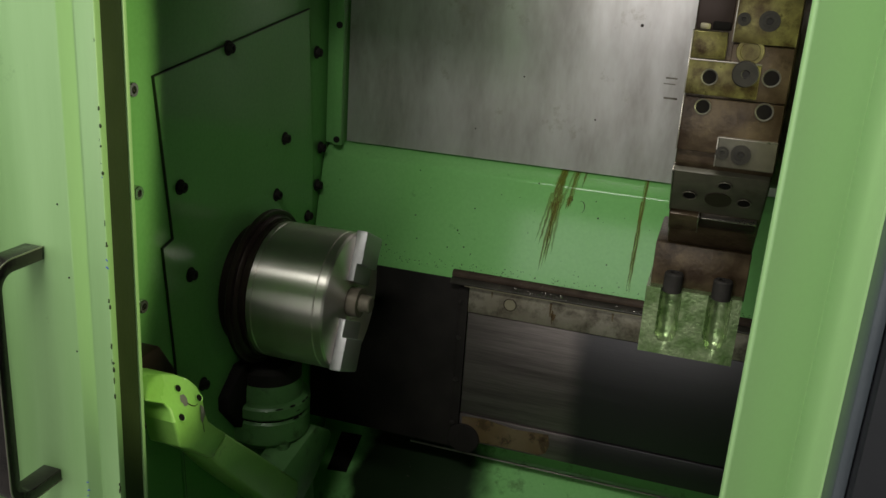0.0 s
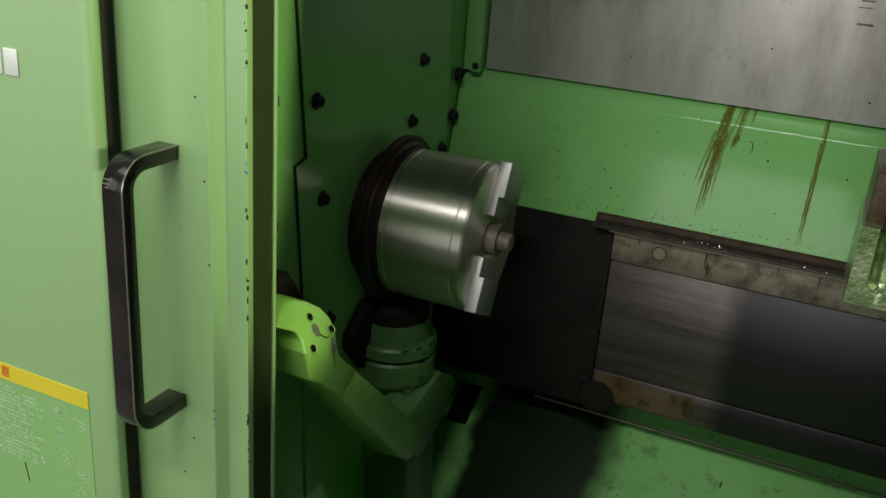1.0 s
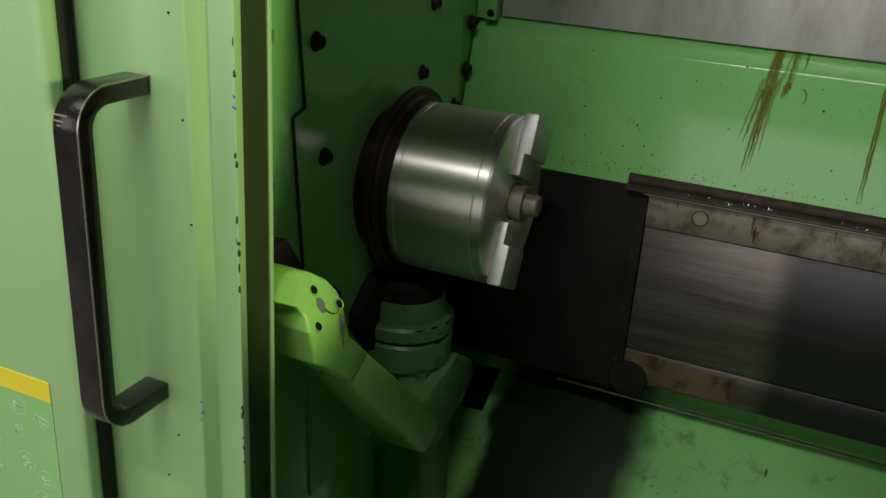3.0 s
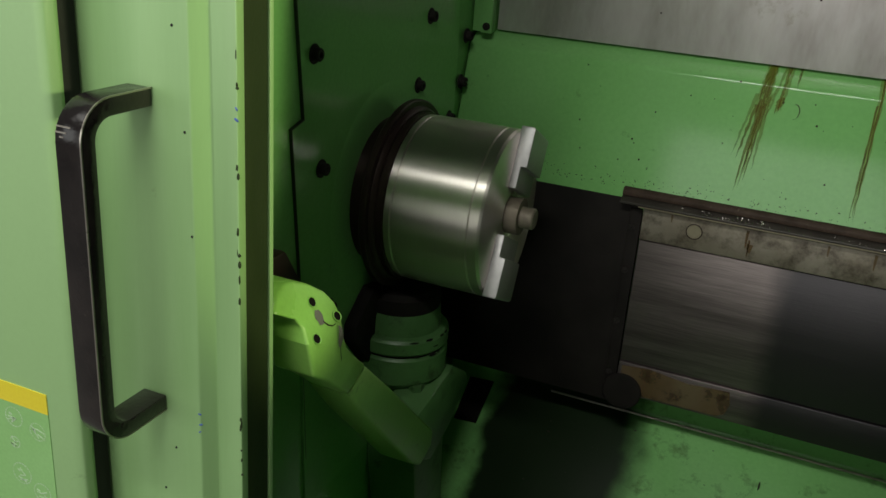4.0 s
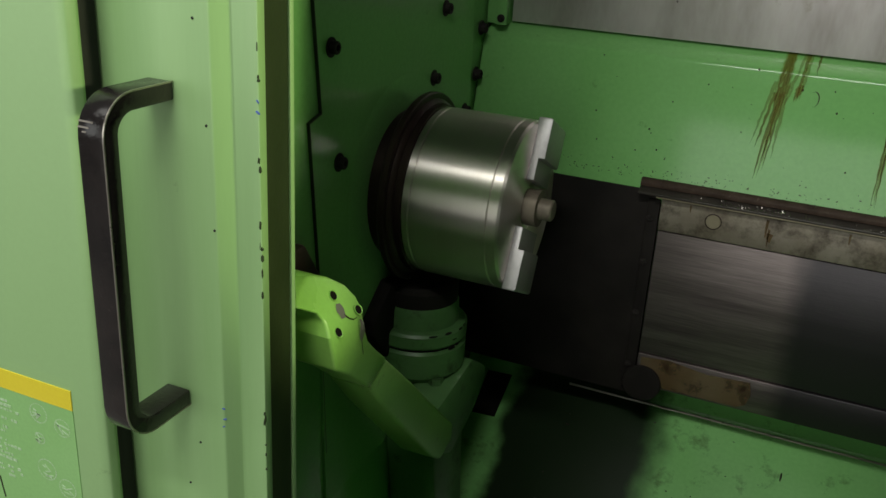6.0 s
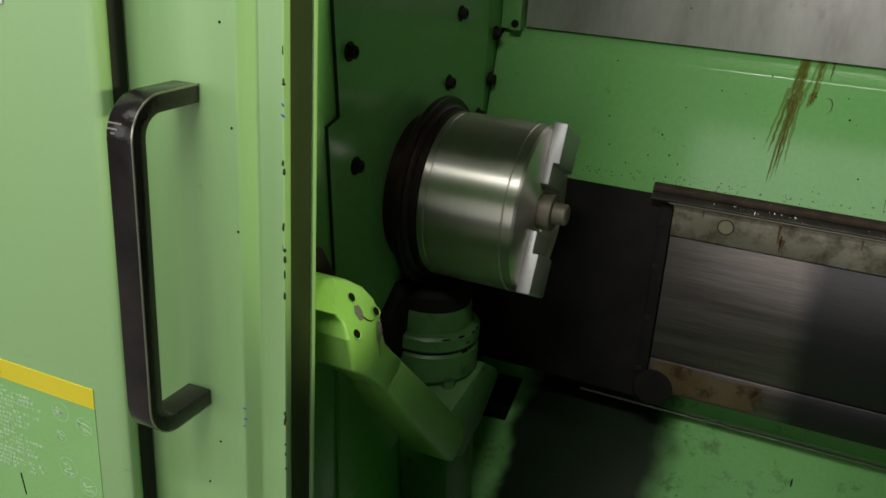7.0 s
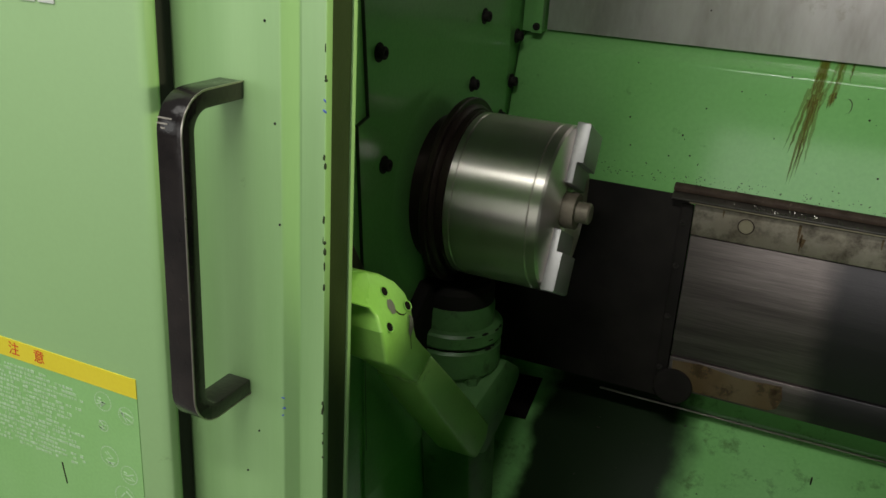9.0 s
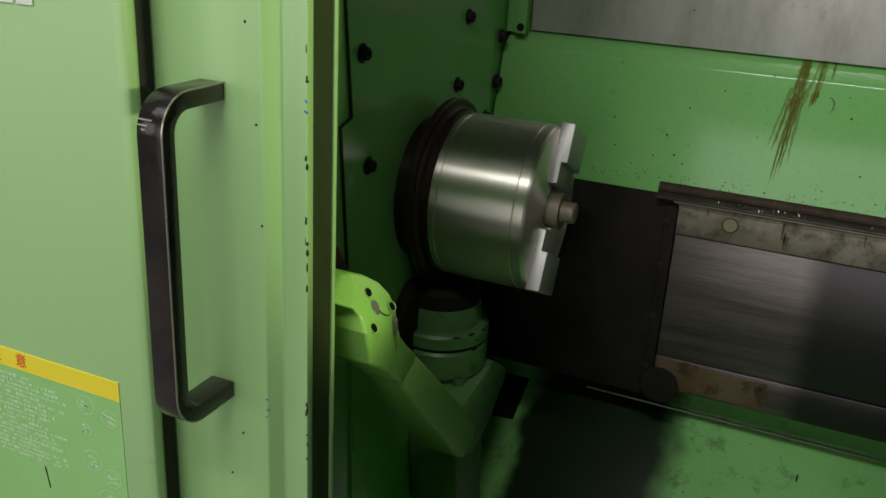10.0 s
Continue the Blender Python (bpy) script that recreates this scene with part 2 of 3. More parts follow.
# ---------------- mesh helpers ----------------
def mesh_of(name, bm, mat, smooth=True, angle=32):
    bmesh.ops.recalc_face_normals(bm, faces=bm.faces[:])
    for f in bm.faces:
        f.smooth = smooth
    for e in bm.edges:
        if len(e.link_faces) == 2 and e.calc_face_angle(0.0) > radians(angle):
            e.smooth = False
    me = bpy.data.meshes.new(name)
    bm.to_mesh(me)
    bm.free()
    me.materials.append(mat)
    return me


def part(name, bm, mat, parent=None, label=""):
    ob = new(name, mesh_of(name, bm, mat))
    if parent is not None:
        ob.parent = parent
    return tagged(ob, label)


def thing(name, at, label, category, group="", kind=""):
    ob = new(name)
    ob.location = at
    ob.empty_display_size = 0.02
    T[0] = Vector(at)
    return tagged(ob, label, category, group, kind)


T = [Vector((0, 0, 0))]   # base of the thing being built: parts are given in world metres


def local(bm):
    bmesh.ops.translate(bm, verts=bm.verts[:], vec=-T[0])
    return bm


def add(name, bm, mat, parent, label=""):
    return part(name, local(bm), mat, parent, label)


def bevelled(bm, width, segs=2, angle=30):
    if width > 0:
        es = [e for e in bm.edges if len(e.link_faces) == 2 and e.calc_face_angle(0.0) > radians(angle)]
        bmesh.ops.bevel(bm, geom=es, offset=width, segments=segs, profile=0.5, affect="EDGES", clamp_overlap=True)
    return bm


def box(x0, x1, y0, y1, z0, z1, bev=0.002, segs=2):
    bm = bmesh.new()
    bmesh.ops.create_cube(bm, size=1)
    bmesh.ops.scale(bm, verts=bm.verts, vec=(x1 - x0, y1 - y0, z1 - z0))
    bmesh.ops.translate(bm, verts=bm.verts, vec=((x0 + x1) / 2, (y0 + y1) / 2, (z0 + z1) / 2))
    return bevelled(bm, bev, segs)


def prism(points, axis, a, b, bev=0.0, segs=2):
    """A polygon swept along an axis: points are (y, z) for 'x', (x, z) for 'y', (x, y) for 'z'."""
    def at(p, s):
        return {"x": (s, p[0], p[1]), "y": (p[0], s, p[1]), "z": (p[0], p[1], s)}[axis]
    bm = bmesh.new()
    lo, hi = [bm.verts.new(at(p, a)) for p in points], [bm.verts.new(at(p, b)) for p in points]
    n = len(points)
    bm.faces.new(lo)
    bm.faces.new(hi)
    for i in range(n):
        bm.faces.new((lo[i], lo[(i + 1) % n], hi[(i + 1) % n], hi[i]))
    bmesh.ops.recalc_face_normals(bm, faces=bm.faces[:])
    return bevelled(bm, bev, segs)


def lathe(profile, m, segs=64):
    """Turn (along, radius) pairs round the local x axis; m places it."""
    bm = bmesh.new()
    rings = []
    for s, r in profile:
        if r < 1e-6:
            rings.append([bm.verts.new((s, 0, 0))])
        else:
            rings.append([bm.verts.new((s, r * math.cos(2 * math.pi * k / segs), r * math.sin(2 * math.pi * k / segs))) for k in range(segs)])
    for p, q in zip(rings, rings[1:]):
        for k in range(segs):
            a, b = p[k % len(p)], p[(k + 1) % len(p)]
            c, d = q[(k + 1) % len(q)], q[k % len(q)]
            vs = []
            for v in (a, b, c, d):
                if v not in vs:
                    vs.append(v)
            if len(vs) > 2:
                bm.faces.new(vs)
    bmesh.ops.recalc_face_normals(bm, faces=bm.faces[:])
    bmesh.ops.transform(bm, matrix=m, verts=bm.verts[:])
    return bm


def axis_to(at, way):
    """Place with local x along way."""
    return Matrix.Translation(at) @ Vector((1, 0, 0)).rotation_difference(Vector(way).normalized()).to_matrix().to_4x4()


def socket_bolt(parent, at, way, r=0.008, h=0.008, mat=None, name="bolt"):
    """A cap screw with a hexagon socket and a washer under it."""
    m = axis_to(at, way)
    add(name, lathe([(0, r * 1.5), (0.002, r * 1.5), (0.002, r), (h * 0.9, r), (h, r * 0.88), (h, r * 0.5), (h * 0.45, r * 0.45), (h * 0.45, 0)], m, 18), mat or bolt_steel, parent)


def tapped_hole(parent, at, way, r=0.006, rim=None, mat=None, name="hole"):
    """A chamfered bore: a ring with a dark well, set a hair proud of the face."""
    m = axis_to(at, way)
    add(name, lathe([(0.0, r * 1.14), (0.0010, r * 1.12), (0.0010, r * 1.06), (0.0003, r * 0.9)], m, 20), rim or bolt_steel, parent)
    me = lathe([(0.0004, r * 1.0), (0.0004, 0)], m, 20)
    return add("bore", me, mat or hole_black, parent)


# ---------------- workshop shell ----------------
def slab(name, x0, x1, y0, y1, z0, z1, mat, label, cat="wall"):
    ob = part(name, box(x0, x1, y0, y1, z0, z1, 0), mat)
    return tagged(ob, label, cat, kind="structure")


slab("floor", -6, 6, -7, 4, -0.1, 0, concrete, "grey worn concrete workshop floor", "floor")
slab("wall_south", -6, 6, -7.2, -7, 0, 4.4, plaster, "pale plastered workshop wall")
slab("wall_north", -6, 6, 4, 4.2, 0, 4.4, plaster, "pale plastered workshop wall")
slab("wall_east", 6, 6.2, -7, 4, 0, 4.4, plaster, "pale plastered workshop wall")
slab("wall_west", -6.2, -6, -7, 4, 0, 4.4, plaster, "pale plastered workshop wall")
slab("ceiling", -6, 6, -7, 4, 4.4, 4.6, plaster, "pale workshop ceiling", "ceiling")

# ---------------- headstock wall ----------------
WX = -0.695
hw = thing("headstock_wall", (WX - 0.02, 1.15, 0), "dark green painted steel headstock wall with bolted cover plate", "machine wall")
add("wall_sheet", box(WX - 0.03, WX, 0.765, 1.66, 0.25, 2.1, 0.001), paint_in, hw)
plate = [(0.981, 1.379), (1.425, 1.447), (1.452, 1.18), (1.452, 0.62), (1.03, 0.62), (1.009, 0.968), (0.988, 1.146), (1.013, 1.153)]
add("cover_plate", prism(plate, "x", WX - 0.004, WX + 0.004, 0.0006, 1), paint_in, hw, "dark green bolted cover plate")
add("plate_joint", prism([(0.9800, 1.3800), (1.427, 1.4488), (1.427, 1.4472), (0.9815, 1.3787), (1.0132, 1.1522), (0.9883, 1.1456), (1.0093, 0.968), (1.0295, 0.70), (1.0285, 0.70), (1.0082, 0.968), (0.9871, 1.1466), (1.0118, 1.1534)],
    "x", WX - 0.001, WX + 0.0042), joint_dark, hw, "black sealant joint round the plate")
for y, z in ((1.161, 1.402), (1.34, 1.239), (1.031, 1.223), (1.311, 1.147), (1.051, 1.088), (1.459, 1.373), (1.482, 1.198), (1.471, 1.129), (1.432, 1.079), (1.077, 0.90)):
    socket_bolt(hw, (WX + 0.003, y, z), (1, 0, 0), 0.0075, 0.010)
for y, z in ((0.915, 1.372), (0.917, 1.243), (0.917, 1.09)):
    socket_bolt(hw, (WX, y, z), (1, 0, 0), 0.0095, 0.022, bright_bolt)
# round spindle nose seat
CY, CZ = 1.223, 1.018
add("spindle_seat", lathe([(0, 0.153), (0.0035, 0.150), (0.0045, 0.145), (0.0045, 0)], axis_to((WX, CY, CZ), (1, 0, 0)), 72), paint_in, hw, "round green painted seat ring")

post = thing("corner_post", (-0.675, 1.55, 0), "green painted corner post with bolts between wall and steel sheet", "post")
add("post_body", box(WX + 0.0005, -0.662, 1.512, 1.60, 1.203, 2.08, 0.0015), paint_in, post)
add("post_flange", box(-0.676, -0.659, 1.500, 1.512, 1.203, 2.08, 0.001), paint_in, post)
for z in (1.213, 1.42, 1.62):
    socket_bolt(post, (-0.667, 1.500, z), (0, -1, 0), 0.004, 0.005)

# ---------------- back: sheet, ledge, way cover, pan ----------------
RX = 1.0
back = thing("back_sheet", (0.15, 1.56, 1.2), "stained stainless steel back sheet with scratches", "steel sheet")
add("sheet", box(-0.6585, RX, 1.527, 1.533, 1.207, 2.09, 0.001), sheet_steel, back)
add("scratch", box(-0.093, -0.074, 1.5262, 1.5272, 1.381, 1.3835, 0), grimy, back)
add("scratch", box(-0.095, -0.076, 1.5262, 1.5272, 1.372, 1.3735, 0), grimy, back)
add("scratch", box(-0.092, -0.070, 1.5262, 1.5272, 1.348, 1.351, 0), grimy, back)
for x, z, r in ((-0.142, 1.462, 0.0028), (-0.33, 1.36, 0.0015), (-0.05, 1.24, 0.0018), (-0.20, 1.30, 0.0016), (-0.41, 1.26, 0.0014)):
    add("dark_spot", lathe([(0.0004, r), (0.0006, 0)], axis_to((x, 1.527, z), (0, -1, 0)), 8), dark_iron, back)

ledge = thing("sloped_ledge", (0.15, 1.5, 1.0), "green painted sloping ledge with brown oil runs", "ledge")
prof = [(1.57, 1.214), (1.535, 1.2055), (1.503, 1.184), (1.459, 1.012), (1.459, 0.975), (1.60, 0.975), (1.60, 1.214)]
add("ledge_body", prism(prof, "x", WX + 0.001, RX, 0.004, 4), paint_in, ledge)


def on_ledge(x, z, lift=0.0008):
    y = 1.503 + (z - 1.184) * (1.503 - 1.459) / (1.184 - 1.012) if z < 1.184 else 1.503 + (z - 1.184) * 0.032 / 0.0215
    return (x, y - lift, z + (lift if z >= 1.184 else 0))


def run(x0, z0, x1, z1, w0, w1, mat, seed):
    """A ragged oil run down the ledge, from (x0, z0) to (x1, z1)."""
    rnd = random.Random(seed)
    lift = 0.0006 + (seed % 50) * 0.00003
    bm = bmesh.new()
    rows, n = [], 16
    for i in range(n + 1):
        f = i / n
        w = (w0 + (w1 - w0) * f) * rnd.uniform(0.7, 1.25) * (1 - f ** 4)
        cx, z = x0 + (x1 - x0) * f + rnd.uniform(-1, 1) * 0.0008, z0 + (z1 - z0) * f
        rows.append((bm.verts.new(on_ledge(cx - w / 2, z, lift)), bm.verts.new(on_ledge(cx + w / 2, z, lift))))
    for p, q in zip(rows, rows[1:]):
        bm.faces.new((p[0], p[1], q[1], q[0]))
    add("oil_run", bm, mat, ledge, "brown dried oil run")


def fan(x0, x1, spread, z1, count, seed):
    """A fan of thin dried streaks that widens from the top edge of the ledge."""
    rnd = random.Random(seed)
    for k in range(count):
        f = (k + 0.5) / count * 2 - 1
        top, end = x0 + f * 0.006, x1 + f * spread + rnd.uniform(-0.003, 0.003)
        low = z1 + rnd.uniform(0, 0.055)
        mid = 1.165 + rnd.uniform(-0.012, 0.01)
        xm = top + (end - top) * (1.205 - mid) / (1.205 - low)
        run(top, 1.206, xm, mid - 0.02, rnd.uniform(0.003, 0.006), 0.0045, stain_brown if k % 2 else stain_soft, seed * 50 + k)
        run(xm, mid, end, low, rnd.uniform(0.0035, 0.006), rnd.uniform(0.002, 0.004), stain_soft if k % 3 == 0 else stain_brown, seed * 50 + 20 + k)


fan(-0.242, -0.258, 0.016, 1.035, 7, 1)
fan(-0.220, -0.229, 0.008, 1.128, 3, 2)
run(-0.204, 1.206, -0.206, 1.182, 0.004, 0.001, stain_brown, 3)
run(-0.099, 1.206, -0.101, 1.025, 0.007, 0.006, stain_soft, 4)
run(-0.098, 1.206, -0.100, 1.022, 0.0028, 0.0028, stain_brown, 5)
run(-0.102, 1.175, -0.1045, 1.020, 0.0025, 0.003, stain_brown, 6)

rnd = random.Random(31)
for i in range(34):
    x, z, r = rnd.uniform(-0.62, 0.0), rnd.uniform(1.02, 1.19), rnd.uniform(0.0006, 0.0018)
    bm = bmesh.new()
    bmesh.ops.create_icosphere(bm, subdivisions=1, radius=r, matrix=Matrix.Translation(on_ledge(x, z, 0)))
    add("grit", bm, dark_iron, ledge)
bm = bmesh.new()
for i in range(260):
    x, z, r = rnd.uniform(-0.62, 0.1), 1.012 + abs(rnd.gauss(0, 0.011)), rnd.uniform(0.0004, 0.0013)
    bmesh.ops.create_cube(bm, size=r, matrix=Matrix.Translation(on_ledge(x, z, 0)) @ Matrix.Rotation(rnd.uniform(0, 3), 4, "Y") @ Matrix.Diagonal((rnd.uniform(1, 3), 0.6, 1, 1)))
tagged(add("grime_line", bm, dark_iron, ledge, "brown grime along the foot of the ledge"), kind="stuff")
bm = bmesh.new()
prev = None
for i in range(13):
    a = radians(120 - 210 * i / 12)
    w = 0.0006
    c = (-0.2025 + 0.0065 * math.cos(a), 1.152 + 0.010 * math.sin(a))
    pair = (bm.verts.new(on_ledge(c[0] - w, c[1], 0.0012)), bm.verts.new(on_ledge(c[0] + w, c[1] + w, 0.0012)))
    if prev:
        bm.faces.new((prev[0], prev[1], pair[1], pair[0]))
    prev = pair
add("curled_chip", bm, dark_iron, ledge, "thin curled metal shaving")

cover = thing("way_cover", (0.0, 1.45, 0.65), "grimy brushed steel telescopic way cover", "way cover")
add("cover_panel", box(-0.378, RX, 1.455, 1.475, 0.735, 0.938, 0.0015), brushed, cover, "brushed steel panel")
add("upper_strip", box(-0.378, RX, 1.450, 1.474, 0.940, 0.988, 0.002), grimy, cover, "grey stained strip under the rail")
add("top_rail", prism([(1.475, 1.016), (1.454, 1.0145), (1.4495, 1.010), (1.4495, 1.0035), (1.475, 1.0035)], "x", -0.412, RX, 0.0012), rail_brown, cover, "dark greasy top rail")
add("rail_lip", prism([(1.475, 1.0028), (1.4515, 1.0028), (1.4405, 0.9965), (1.4405, 0.9935), (1.475, 0.9935)], "x", -0.412, RX, 0.0006), rail_lip, cover, "dark oily lip under the rail")
add("wiper_edge", box(-0.385, RX, 1.4398, 1.452, 0.9915, 0.9932, 0.0004), plug_steel, cover, "thin worn bright edge")
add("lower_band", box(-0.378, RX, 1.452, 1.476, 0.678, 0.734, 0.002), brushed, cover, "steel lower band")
add("rust_patch", prism([(-0.372, 0.682), (-0.372, 0.728), (-0.33, 0.732), (-0.27, 0.724), (-0.207, 0.728), (-0.203, 0.708), (-0.208, 0.69), (-0.22, 0.683)], "y", 1.4505, 1.4525), rust, cover, "brown rusty patch")
add("dark_end_plate", box(WX + 0.004, -0.384, 1.458, 1.476, 0.655, 0.998, 0.003), near_black, cover, "black end plate")
add("seam_bar", box(-0.398, -0.3795, 1.4545, 1.462, 0.665, 0.985, 0.002), near_black, cover)
for z in (0.71, 0.80, 0.885, 0.955):
    socket_bolt(cover, (-0.392, 1.4545, z), (0, -1, 0), 0.0032, 0.004)
add("drain_foot", lathe([(0, 0.0), (0, 0.030), (0.003, 0.031), (0.006, 0.029), (0.007, 0.020), (0.0075, 0)], axis_to((-0.366, 1.452, 0.684), (0, -1, 0)), 32), near_black, cover)
add("round_plug", lathe([(0, 0.0105), (0.0004, 0.0105), (0.0004, 0.0097), (-0.0004, 0.0095), (0.0006, 0.0092), (0.0006, 0)], axis_to((-0.301, 1.450, 0.968), (0, -1, 0)), 28), plug_steel, cover, "dull brass round plug")
add("plug_gap", lathe([(0.0002, 0.0120), (0.0004, 0.0117), (0.0004, 0.0104), (0.0, 0.0104)], axis_to((-0.301, 1.450, 0.968), (0, -1, 0)), 28), dark_iron, cover)
for x, z0, z1, w in ((-0.228, 0.986, 0.958, 0.004), (-0.224, 0.972, 0.945, 0.003), (-0.222, 0.966, 0.952, 0.009), (-0.12, 0.986, 0.969, 0.003), (-0.06, 0.986, 0.962, 0.004), (-0.335, 0.987, 0.975, 0.003)):
    add("rust_drip", prism([(x - w / 2, z0), (x + w / 2, z0 - 0.001), (x + w * 0.35, (z0 + z1) / 2), (x + w * 0.15, z1), (x - w * 0.2, z1 + 0.002), (x - w * 0.45, (z0 + z1) / 2)], "y", 1.4494, 1.4504), rust, cover, "brown rust drip")
rnd = random.Random(4)
bm = bmesh.new()
for i in range(110):
    x, s, yc = rnd.uniform(-0.34, 0.05) if i < 55 else rnd.uniform(-0.3, -0.2), rnd.uniform(0.0014, 0.0038), rnd.uniform(1.4408, 1.448)
    m = Matrix.Translation((x, yc, 0.9976 + (yc - 1.4405) * 0.573)) @ Euler([rnd.uniform(0, 6) for k in range(3)]).to_matrix().to_4x4() @ Matrix.Diagonal((s, s * 0.35, s * 0.25, 1))
    bmesh.ops.create_cube(bm, size=1, matrix=m)
tagged(part("metal_chips", bm, swarf), "tiny bright metal chips lying along the rail", "metal chips", kind="stuff")

pan = thing("chip_pan", (0.1, 1.2, 0.3), "green painted sloping chip pan, oily and spotted, with shade painted across its left", "chip pan")
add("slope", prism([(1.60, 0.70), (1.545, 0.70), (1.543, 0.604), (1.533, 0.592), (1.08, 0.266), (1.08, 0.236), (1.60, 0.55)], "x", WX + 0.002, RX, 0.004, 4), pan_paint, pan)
# Bright bead added as the highlight along the pan's crease.
add("crease_glint", prism([(1.5375 + 0.0020 * math.cos(a), 0.5992 + 0.0020 * math.sin(a)) for a in [2 * math.pi * k / 12 for k in range(12)]], "x", -0.50, RX - 0.002), worn_edge_glint, pan, "bright bead standing in for the highlight on the bend of the pan")
add("trough", prism([(1.0795, 0.2655), (0.80, 0.25), (0.80, 0.20), (1.0795, 0.20)], "x", WX + 0.002, RX, 0.001, 1), pan_slope, pan)


def slope_at(x, y, lift=0.0012):
    return (x, y - lift * 0.58, 0.592 + (y - 1.533) * 0.7196 + lift * 0.81)


bm = bmesh.new()
slot = [[bm.verts.new(slope_at(x, y, h)) for x, y in ((-0.649, 1.459), (-0.6075, 1.461), (-0.604, 1.530), (-0.6485, 1.528))] for h in (-0.002, 0.0016)]
for a in range(4):
    bm.faces.new((slot[0][a], slot[0][(a + 1) % 4], slot[1][(a + 1) % 4], slot[1][a]))
bm.faces.new(slot[1])
add("drain_slot", bm, hole_black, pan, "dark rectangular drain opening")

rnd = random.Random(12)
for i in range(26):
    x, y, r = rnd.uniform(-0.5, 0.1), rnd.uniform(1.36, 1.525), rnd.uniform(0.0008, 0.0022)
    bm = bmesh.new()
    bmesh.ops.create_icosphere(bm, subdivisions=1, radius=r, matrix=Matrix.Translation(slope_at(x, y, 0)) @ Matrix.Rotation(rnd.uniform(0, 3), 4, "Z") @ Matrix.Diagonal((rnd.uniform(0.8, 2.5), 0.8, 0.5, 1)))
    add("chip", bm, dark_iron, pan)
bm = bmesh.new()
bmesh.ops.create_icosphere(bm, subdivisions=2, radius=0.004, matrix=Matrix.Translation(slope_at(-0.135, 1.488, 0)) @ Matrix.Rotation(0.1, 4, "Y") @ Matrix.Diagonal((0.35, 2.2, 1.6, 1)))
add("chip", bm, dark_iron, pan)

# ---------------- chuck ----------------
chuck = thing("lathe_chuck", (-0.68, CY, CZ), "polished steel two-jaw lathe chuck on the spindle", "chuck")
AX = axis_to((0, CY, CZ), (1, 0, 0))
add("spindle_flange", lathe([(-0.692, 0), (-0.692, 0.100), (-0.6645, 0.100), (-0.664, 0.1255), (-0.662, 0.127), (-0.655, 0.127), (-0.654, 0.1255), (-0.654, 0.119), (-0.650, 0.117), (-0.648, 0.114), (-0.648, 0)], AX, 96), dark_iron, chuck, "dark brown iron spindle flange")
add("back_plate", lathe([(-0.653, 0), (-0.653, 0.112), (-0.640, 0.112), (-0.638, 0.107), (-0.638, 0)], AX, 96), dark_iron, chuck)
add("rear_ring", lathe([(-0.639, 0), (-0.639, 0.1085), (-0.6375, 0.110), (-0.6305, 0.110), (-0.629, 0.1085), (-0.629, 0)], AX, 96), chuck_steel, chuck)
add("chuck_body", lathe([(-0.6285, 0), (-0.6285, 0.109), (-0.627, 0.1105), (-0.528, 0.1105), (-0.5265, 0.109), (-0.5265, 0)], AX, 128), chuck_steel, chuck, "bright turned steel body")
add("front_ring", lathe([(-0.527, 0), (-0.527, 0.108), (-0.5255, 0.1105), (-0.514, 0.1105), (-0.511, 0.108), (-0.510, 0.104), (-0.510, 0.03), (-0.516, 0.028), (-0.516, 0)], AX, 128), chuck_steel, chuck)
jaw_prof = [(-0.511, 0.030), (-0.500, 0.030), (-0.500, 0.058), (-0.492, 0.058), (-0.492, 0.108), (-0.494, 0.1105), (-0.511, 0.1105)]
for k in range(2):
    bm = bmesh.new()
    w = 0.036
    lo, hi = [bm.verts.new((s, -w, r)) for s, r in jaw_prof], [bm.verts.new((s, w, r)) for s, r in jaw_prof]
    bm.faces.new(lo)
    bm.faces.new(hi)
    n = len(lo)
    for i in range(n):
        bm.faces.new((lo[i], lo[(i + 1) % n], hi[(i + 1) % n], hi[i]))
    bmesh.ops.recalc_face_normals(bm, faces=bm.faces[:])
    bevelled(bm, 0.003)
    bmesh.ops.transform(bm, matrix=Matrix.Translation((0, CY, CZ)) @ Matrix.Rotation(radians(-25 + 180 * k), 4, "X"), verts=bm.verts[:])
    jaw = add("jaw", bm, jaw_steel, chuck, "bright ground steel jaw")
rod = thing("workpiece_rod", (-0.44, CY, CZ), "short turned steel rod gripped in the chuck", "workpiece")
add("rod", lathe([(-0.512, 0), (-0.512, 0.024), (-0.494, 0.024), (-0.494, 0.014), (-0.478, 0.014), (-0.476, 0.012), (-0.476, 0)], AX, 40), grimy, rod)

# ---------------- tool setter below the chuck ----------------
base = thing("setter_base", (-0.64, 1.235, 0.5), "green painted round swivel base below the chuck", "swivel base")
UP = axis_to((-0.662, 1.233, 0), (0, 0, 1))
add("lower_drum", lathe([(0.742, 0), (0.742, 0.058), (0.752, 0.068), (0.756, 0.071), (0.792, 0.071), (0.796, 0.068), (0.796, 0)], UP, 48), paint_grime_shade, base)
add("groove", lathe([(0.795, 0), (0.795, 0.0672), (0.801, 0.0672), (0.801, 0)], UP, 48), near_black, base)
add("middle_drum", lathe([(0.800, 0), (0.800, 0.069), (0.803, 0.0715), (0.819, 0.0715), (0.823, 0.068), (0.824, 0.059), (0.850, 0.058), (0.856, 0.055), (0.856, 0)], UP, 48), paint_grime_shade, base)
# Black cap colour stands in for the shade under the chuck.
add("top_cap", lathe([(0.855, 0), (0.855, 0.056), (0.876, 0.056), (0.884, 0.050), (0.884, 0)], UP, 48), near_black, base)
